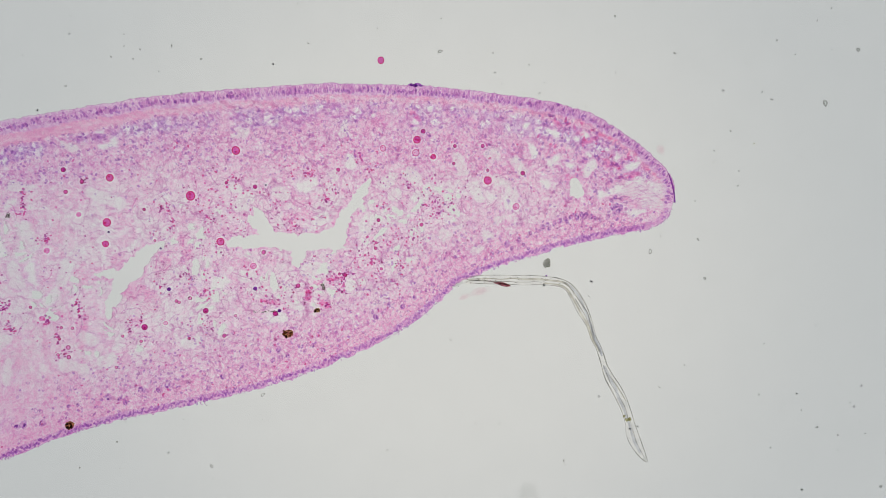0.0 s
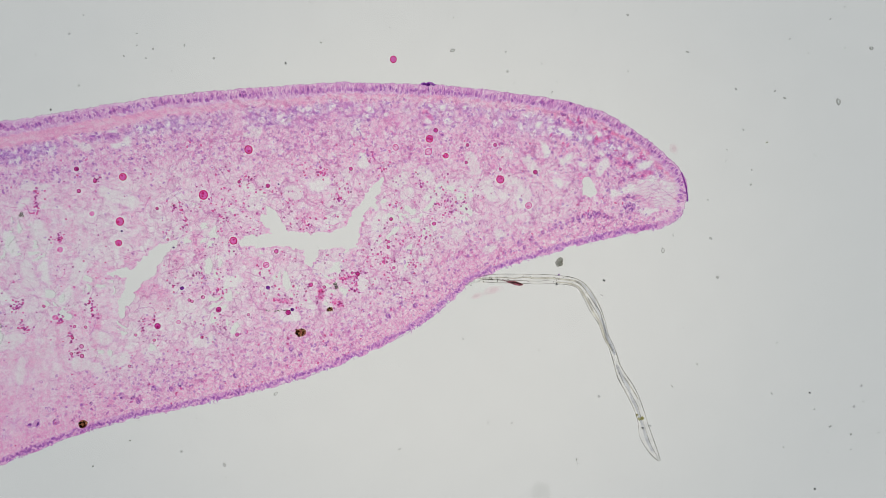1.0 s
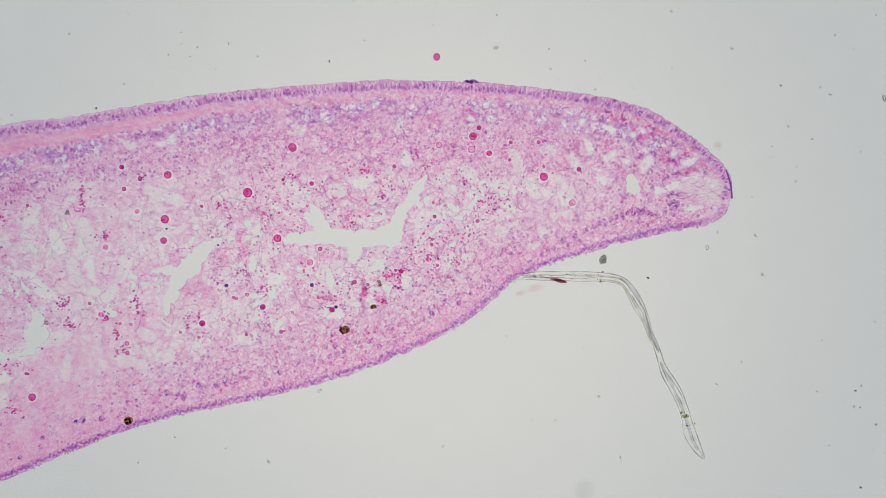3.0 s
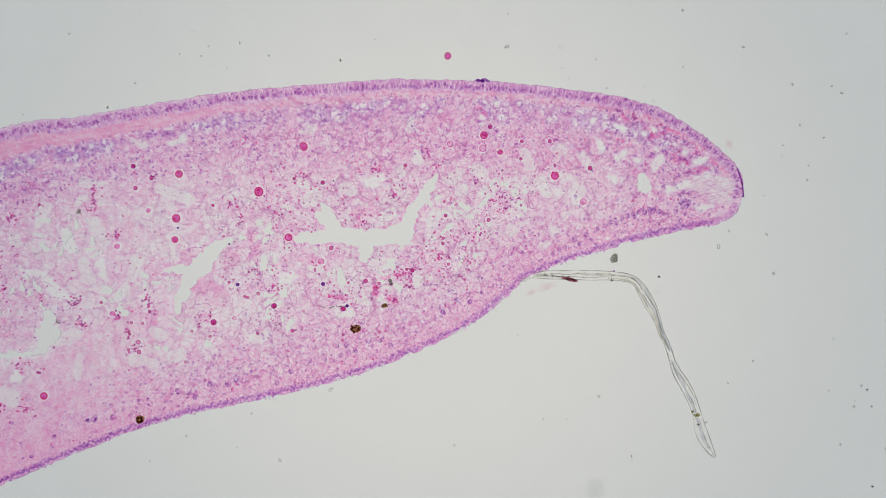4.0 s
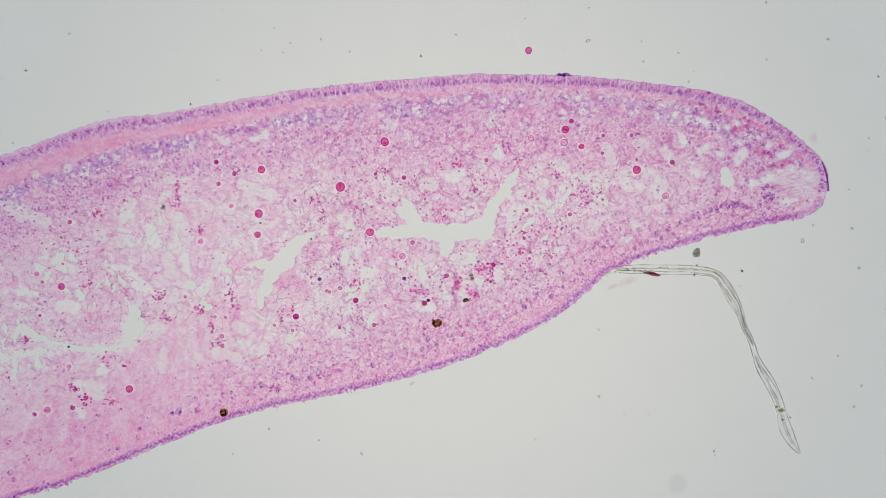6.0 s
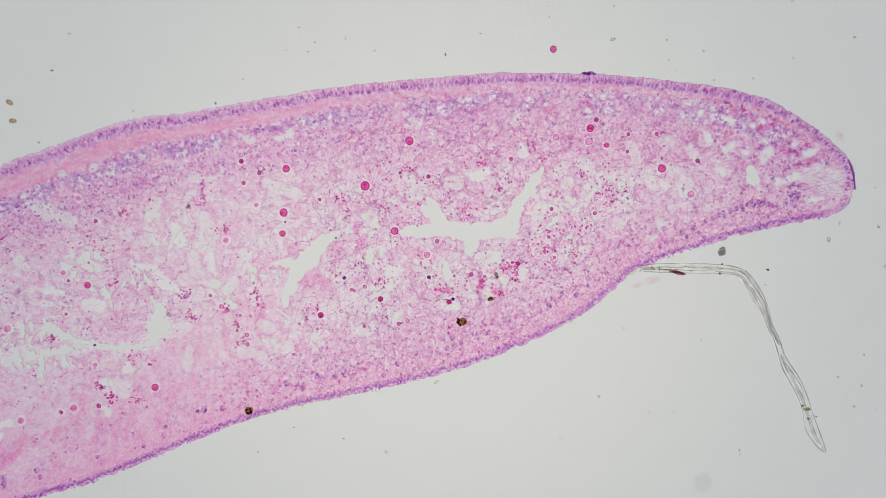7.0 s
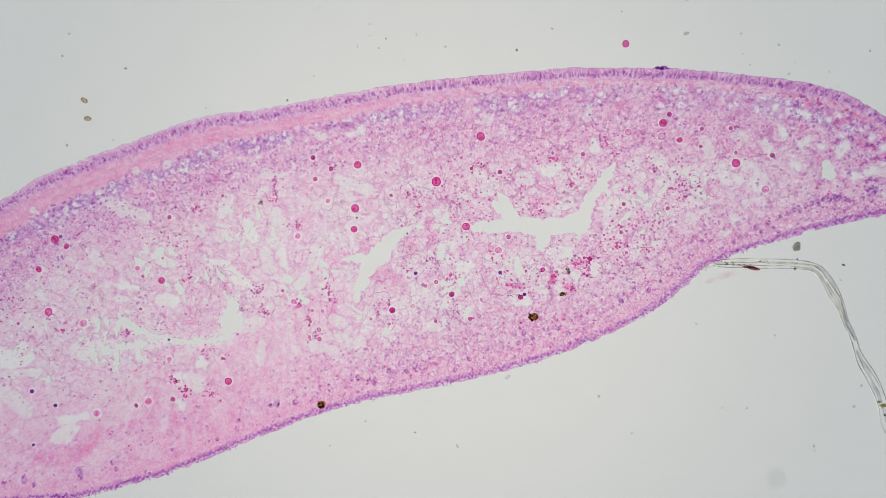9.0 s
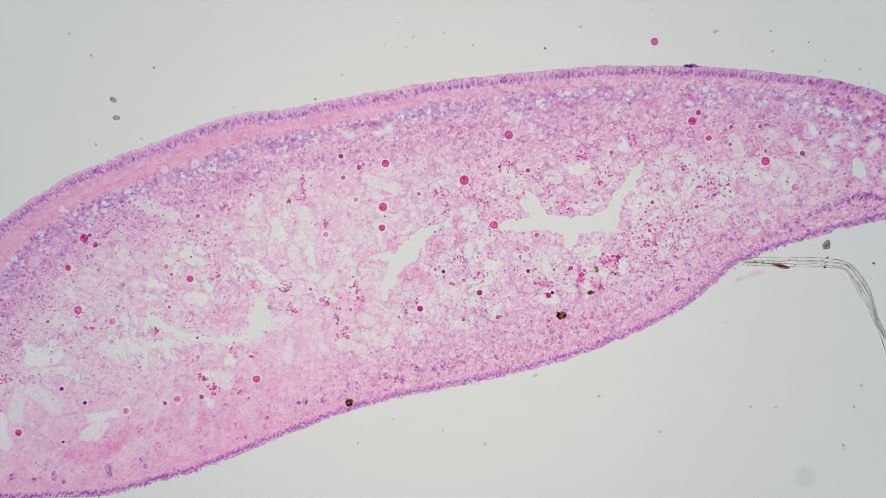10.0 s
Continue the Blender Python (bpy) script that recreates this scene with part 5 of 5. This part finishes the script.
def build_crystals():
    t = section.top
    pigment_ball(511, 590, 8, 1.25, "dark brown pigment crystal lying on the section", t(511, 590))
    pigment_ball(126, 751, 8, 1.0, "round brown pigment crystal at the section's lower edge", t(126, 748))
    pigment_ball(562, 549, 4.5, 1.3, "broken dark brown crystal on the section", t(562, 549))
    outlined_crystal(572, 508, 6, "clear grey crystal on the section", t(572, 508), 5)
    outlined_crystal(967, 466, 8, "clear angular crystal beside the fibre", 0.001, 6)
    outlined_crystal(15, 382, 6, "slender clear crystal on the section", t(15, 382), 5)
    outlined_crystal(-23, 578, 4, "small clear crystal on the section", t(-16, 569), 4)
    outlined_crystal(-172, 434, 3.5, "sliver of clear crystal on the section", t(-172, 434), 3)
    outlined_crystal(-443, 560, 4.5, "small straw-tinted crystal on the section", t(-443, 560), 3)
    rng = random.Random(7)
    for k in range(13):
        x, y = 450 + k * 3.4 + rng.uniform(-1, 1), 552 + rng.uniform(-2.5, 2.5)
        crystal("pigment_grain", x, y, rng.uniform(1.2, 2.2), M_BROWN, "tiny black-brown pigment grain on the section", "grain", 2, 0.5, t(x, y), "row of pigment grains", M_BLACK)
    ob = thing("dark_clump", 735, 152, "dark violet clump stuck on the section's upper edge", "clump", z=0.004)
    for k in range(6):
        part("lump", arrays("lump", *placed(ball_data(rng, 8, 5, 0.25), 784 + rng.uniform(-9, 10), 441 + rng.uniform(-1, 3) - (3 if k == 0 else 0), 0.002, rng.uniform(3, 6), rng.uniform(1.6, 2.8), 2.5, 0), M_CLUMP), None, ob)
    ob = thing("dark_flake", 1188, 336, "dark violet flake along the section's tip", "flake", z=0.004)
    part("flake_body", arrays("flake_body", *[sweep([(778, 412), (783, 425), (787, 440), (789, 455), (789, 464)], [0.8, 1.4, 1.5, 1.1, 1.9], 0.8, 7, 0.001)][0], M_CLUMP), None, ob)
    for x, y, label in ((-319, 189, "straw-coloured oval spore tilted on the slide"), (-313, 223, "straw-coloured oval spore lying level on the slide")):
        ob = thing("oval_spore", x, y, label, "spore", "pair of spores")
        turn = -0.6 if y < 220 else -0.1
        part("spore_body", arrays("spore_body", *placed(ball_data(rng, 14, 7, 0.03), 784, 441, 0.003, 6.3, 3.7, 3, turn), M_SPORE), None, ob)
        part("spore_wall", arrays("spore_wall", *placed(ring_data(0.17), 784, 441, 0.003, 6.4, 3.9, 4, turn), M_SPORE_RIM), None, ob, "ochre wall")
        part("spore_core", arrays("spore_core", *placed(ball_data(rng, 10, 5, 0.1), 784, 440, 0.005, 3.6, 1.4, 1.4, turn), M_CLEAR), None, ob)
    ob = thing("pink_globule", 674, 107, "loose magenta globule on bare glass", "globule")
    part("globule_body", arrays("globule_body", *placed(ball_data(rng, 16, 8, 0.05), 784, 441, 0.003, 5.6, 6.2, 3, 0), M_GLOB), None, ob)
    # its dark phase-edge outline, again as a deeper-dyed ring
    part("globule_wall", arrays("globule_wall", *placed(ring_data(0.12), 784, 441, 0.003, 5.4, 6.0, 4, 0), M_RIM), None, ob)
    for x, y, rx, ry in ((850, 516, 16, 7), (1170, 265, 7, 9), (822, 526, 10, 5)):
        ob = thing("pale_smear", x, y, "pale pink smear on the glass beside the section", "smear", "pale smears")
        for k, q in enumerate((1.15, 0.9, 0.65, 0.4)):
            part("smear_film", arrays("smear_film", *placed(ball_data(rng, 14, 5, 0.2), 784 + rng.uniform(-2, 2), 441, 0.0012 + 0.0005 * k, rx * q, ry * q, 0.4, 0.3), M_SMEAR), None, ob)
    ob = thing("round_smudge", 935, 874, "faint grey round smudge on the glass", "smudge")
    for k, r in enumerate((20, 17.5, 15, 12)):
        part("smudge_film", arrays("smudge_film", *placed(ball_data(rng, 24, 5, 0.02), 784, 441, 0.001 + 0.001 * k, r, r * 1.1, 0.5, 0), M_SMUDGE), None, ob)




def build_fibre():
    ob = thing("translucent_fibre", 1000, 560, "long translucent flattened fibre, twisted, trailing from the section", "fibre")
    line = smooth_line(FIBRE, 5.0)
    rng = random.Random(61)
    local = [(x - 1000 + 784, y - 560 + 441) for x, y, w in line]
    width = line[:, 2]
    P = np.array(local)
    d = np.gradient(P, axis=0)
    d /= np.hypot(d[:, 0], d[:, 1])[:, None]
    side = np.stack([-d[:, 1], d[:, 0]], 1)
    wave = lambda k, size: (fbm(np.arange(len(P)) * 5.0, np.full(len(P), 37.0 * k), size, 300 + k, 2) - 0.5) * 2
    body = [max(0.8, w * (1 + 0.18 * e)) for w, e in zip(width, wave(1, 60))]
    part("fibre_body", arrays("fibre_body", *sweep(local, body, 0.2, 10, 0.003), M_FIBRE), None, ob)

    def run(name, lo, hi, offset, thick, material, z, label="", sway=0.25, k=0):
        a, b = int(len(P) * lo), max(int(len(P) * hi), int(len(P) * lo) + 4)
        q = (P + side * (width * (offset + sway * wave(k, 45)))[:, None])[a:b]
        w = [max(0.25, thick * (1 + 0.7 * e)) for e in wave(k + 20, 30)[a:b]]
        w[0] = w[-1] = 0.2
        part(name, arrays(name, *sweep([tuple(p) for p in q], w, 0.9, 6, z), material), None, ob, label)

    # refraction-dark sides of the fibre, laid in as thin grey strips
    for k, (lo, hi) in enumerate(((0.05, 0.36), (0.33, 0.62), (0.6, 1.0))):
        run("fibre_edge", lo, hi, -0.95, 0.6, M_FIBRE_EDGE, 0.004, "thin grey fibre edge", 0.12, 2 + k)
        run("fibre_edge", lo, hi, 0.95, 0.7, M_FIBRE_EDGE, 0.004, "thin grey fibre edge", 0.12, 6 + k)
    # darker side and colour fringe painted as slate and straw strips; grey fold lines
    for k, (lo, hi, off, thick, mat) in enumerate(((0.36, 0.64, -0.4, 3.0, M_FIBRE_SHADE), (0.5, 0.64, -0.2, 1.6, M_FIBRE_SHADE), (0.66, 0.97, 0.3, 2.6, M_FIBRE_SHADE), (0.3, 0.62, 0.55, 1.9, M_FIBRE_YELLOW), (0.06, 0.4, -0.3, 1.6, M_FIBRE_YELLOW), (0.36, 0.58, -0.35, 0.7, M_FIBRE_EDGE),
                                                   (0.42, 0.63, 0.1, 1.1, M_FIBRE_EDGE), (0.05, 0.3, 0.3, 0.6, M_FIBRE_EDGE), (0.66, 0.86, 0.25, 0.5, M_FIBRE_EDGE),
                                                   (0.84, 0.99, -0.2, 0.5, M_FIBRE_EDGE), (0.06, 0.14, 0.1, 1.2, M_FIBRE_EDGE), (0.7, 0.8, -0.45, 0.9, M_FIBRE_YELLOW))):
        run("fibre_fold", lo, hi, off, thick, mat, 0.0045, "straw-yellow strip painted for the edge fringe" if mat is M_FIBRE_YELLOW else "slate-grey strip painted for the darker side" if mat is M_FIBRE_SHADE else "grey fold line", 0.35, 10 + k)
    for x, y, r, mat, name, label, sx in ((868, 498, 2.2, M_RUST, "rust_flake", "small rust-red flake on the fibre", 1.6),
                                          (1109, 739, 5.5, M_OLIVE, "olive_grain", "olive-green grain on the fibre", 1.0),
                                          (1102, 735, 3.5, M_OLIVE, "olive_grain", "small olive-green grain on the fibre", 1.0), (1113, 757, 2, M_BLACK, "black_grain", "tiny black grain on the fibre", 1.0),
                                          (1127, 754, 1.5, M_BLACK, "black_grain", "tiny black grain on the fibre", 1.0), (962, 504, 2.3, M_BLACK, "black_grain", "tiny black grain on the fibre", 1.0),
                                          (964, 488, 2.5, M_CLUMP, "violet_grain", "dark violet grain by the fibre", 1.3)):
        crystal(name, x, y, r, mat, label, "grain", 3, sx * 0.7, 0.006)
    flake = thing("rust_flake", 888, 503, "elongated crimson flake lying on the fibre", "flake", "", 0.006)
    for pts, w, label in (([(-15, -3), (-7, -2), (1, 0), (9, 2), (15, 3)], [0.8, 2.4, 3.6, 2.8, 0.7], ""), ([(-8, -2.5), (0, -1.5), (8, 1), (13, 2.5)], [0.6, 1.3, 1.4, 0.5], "darker crimson ridge")):
        part("flake_body" if not label else "ridge", arrays("flake", *sweep([(784 + a, 441 + b) for a, b in pts], w, 0.4, 8, 0.002 if not label else 0.0035), M_RUST), None, flake, label)
    for k in range(40):
        i = rng.randrange(2, int(len(P) * (0.26 if k % 3 else 0.45)))
        x, y = line[i, 0] + rng.uniform(-4, 4), line[i, 1] + rng.uniform(-5, 5)
        crystal("fibre_grain", x, y, rng.uniform(0.9, 1.7), M_BROWN, "tiny grey-brown grain on the fibre", "grain", 2, 0.6, 0.006, "grains on the fibre", M_BROWN)




def build_specks():
    rng = random.Random(71)
    for places, mat, rim, label, lumps in ((SPECKS_BLACK, M_BLACK, M_BLACK, "tiny black dust speck on the glass", 2),
                                           (SPECKS_CLEAR, M_CLEAR, M_RIMGREY, "small clear refractile speck on the glass", 4),
                                           (SPECKS_GREY, M_GREY, M_GREY, "tiny grey dust speck on the glass", 2),
                                           (SPECKS_FAINT, M_CLEAR, M_RIMGREY, "faint refractile dust speck on the glass", 4),
                                           (SPECKS_FINE, M_CLEAR, M_RIMGREY, "fine clear dust speck on the glass", 4)):
        for x, y, r in places:
            if lumps < 4:
                crystal("dust_speck", x, y, r, mat, label, "speck", lumps, rng.uniform(0.3, 0.8), 0.0002, "dust specks on the slide", rim)
                continue
            ob = thing("dust_speck", x, y, label, "speck", "dust specks on the slide", 0.0002)
            turn, slim = rng.uniform(0, 3), rng.uniform(0.45, 0.8)
            # the refraction-dark rim is a tinted ring laid about the clear core
            v, f = ring_data(0.3, 9, 5)
            bend = [rng.uniform(0.8, 1.2) for _ in range(9)]
            v = [(p[0] * bend[k // 5], p[1] * bend[k // 5], p[2]) for k, p in enumerate(v)]
            part("speck_rim", arrays("speck_rim", *placed((v, f), 784, 441, r * 0.0004, r * 0.85, r * slim * 0.85, r, turn), rim), None, ob, "dark rim painted for refraction")
            part("speck_core", arrays("speck_core", *placed(ball_data(rng, 8, 5, 0.15), 784, 441, r * 0.0004, r * 0.6, r * slim * 0.6, r * 0.5, turn), mat), None, ob)
    crystal("dust_speck", 1335, 254, 2.6, M_OLIVE, "tiny yellow-green speck on the glass", "speck", 2, 0.5, 0.0002, "dust specks on the slide")


build_crystals()
build_fibre()
build_specks()


def motions():
    """The illuminator and the camera are one instrument and pass over the slide together."""
    walk(illuminator, [(t, pose(x, y, z, rx, ry, rz) @ pose(0, 0, -EYE - 0.3)) for t, x, y, z, rx, ry, rz in PATH])


motions()
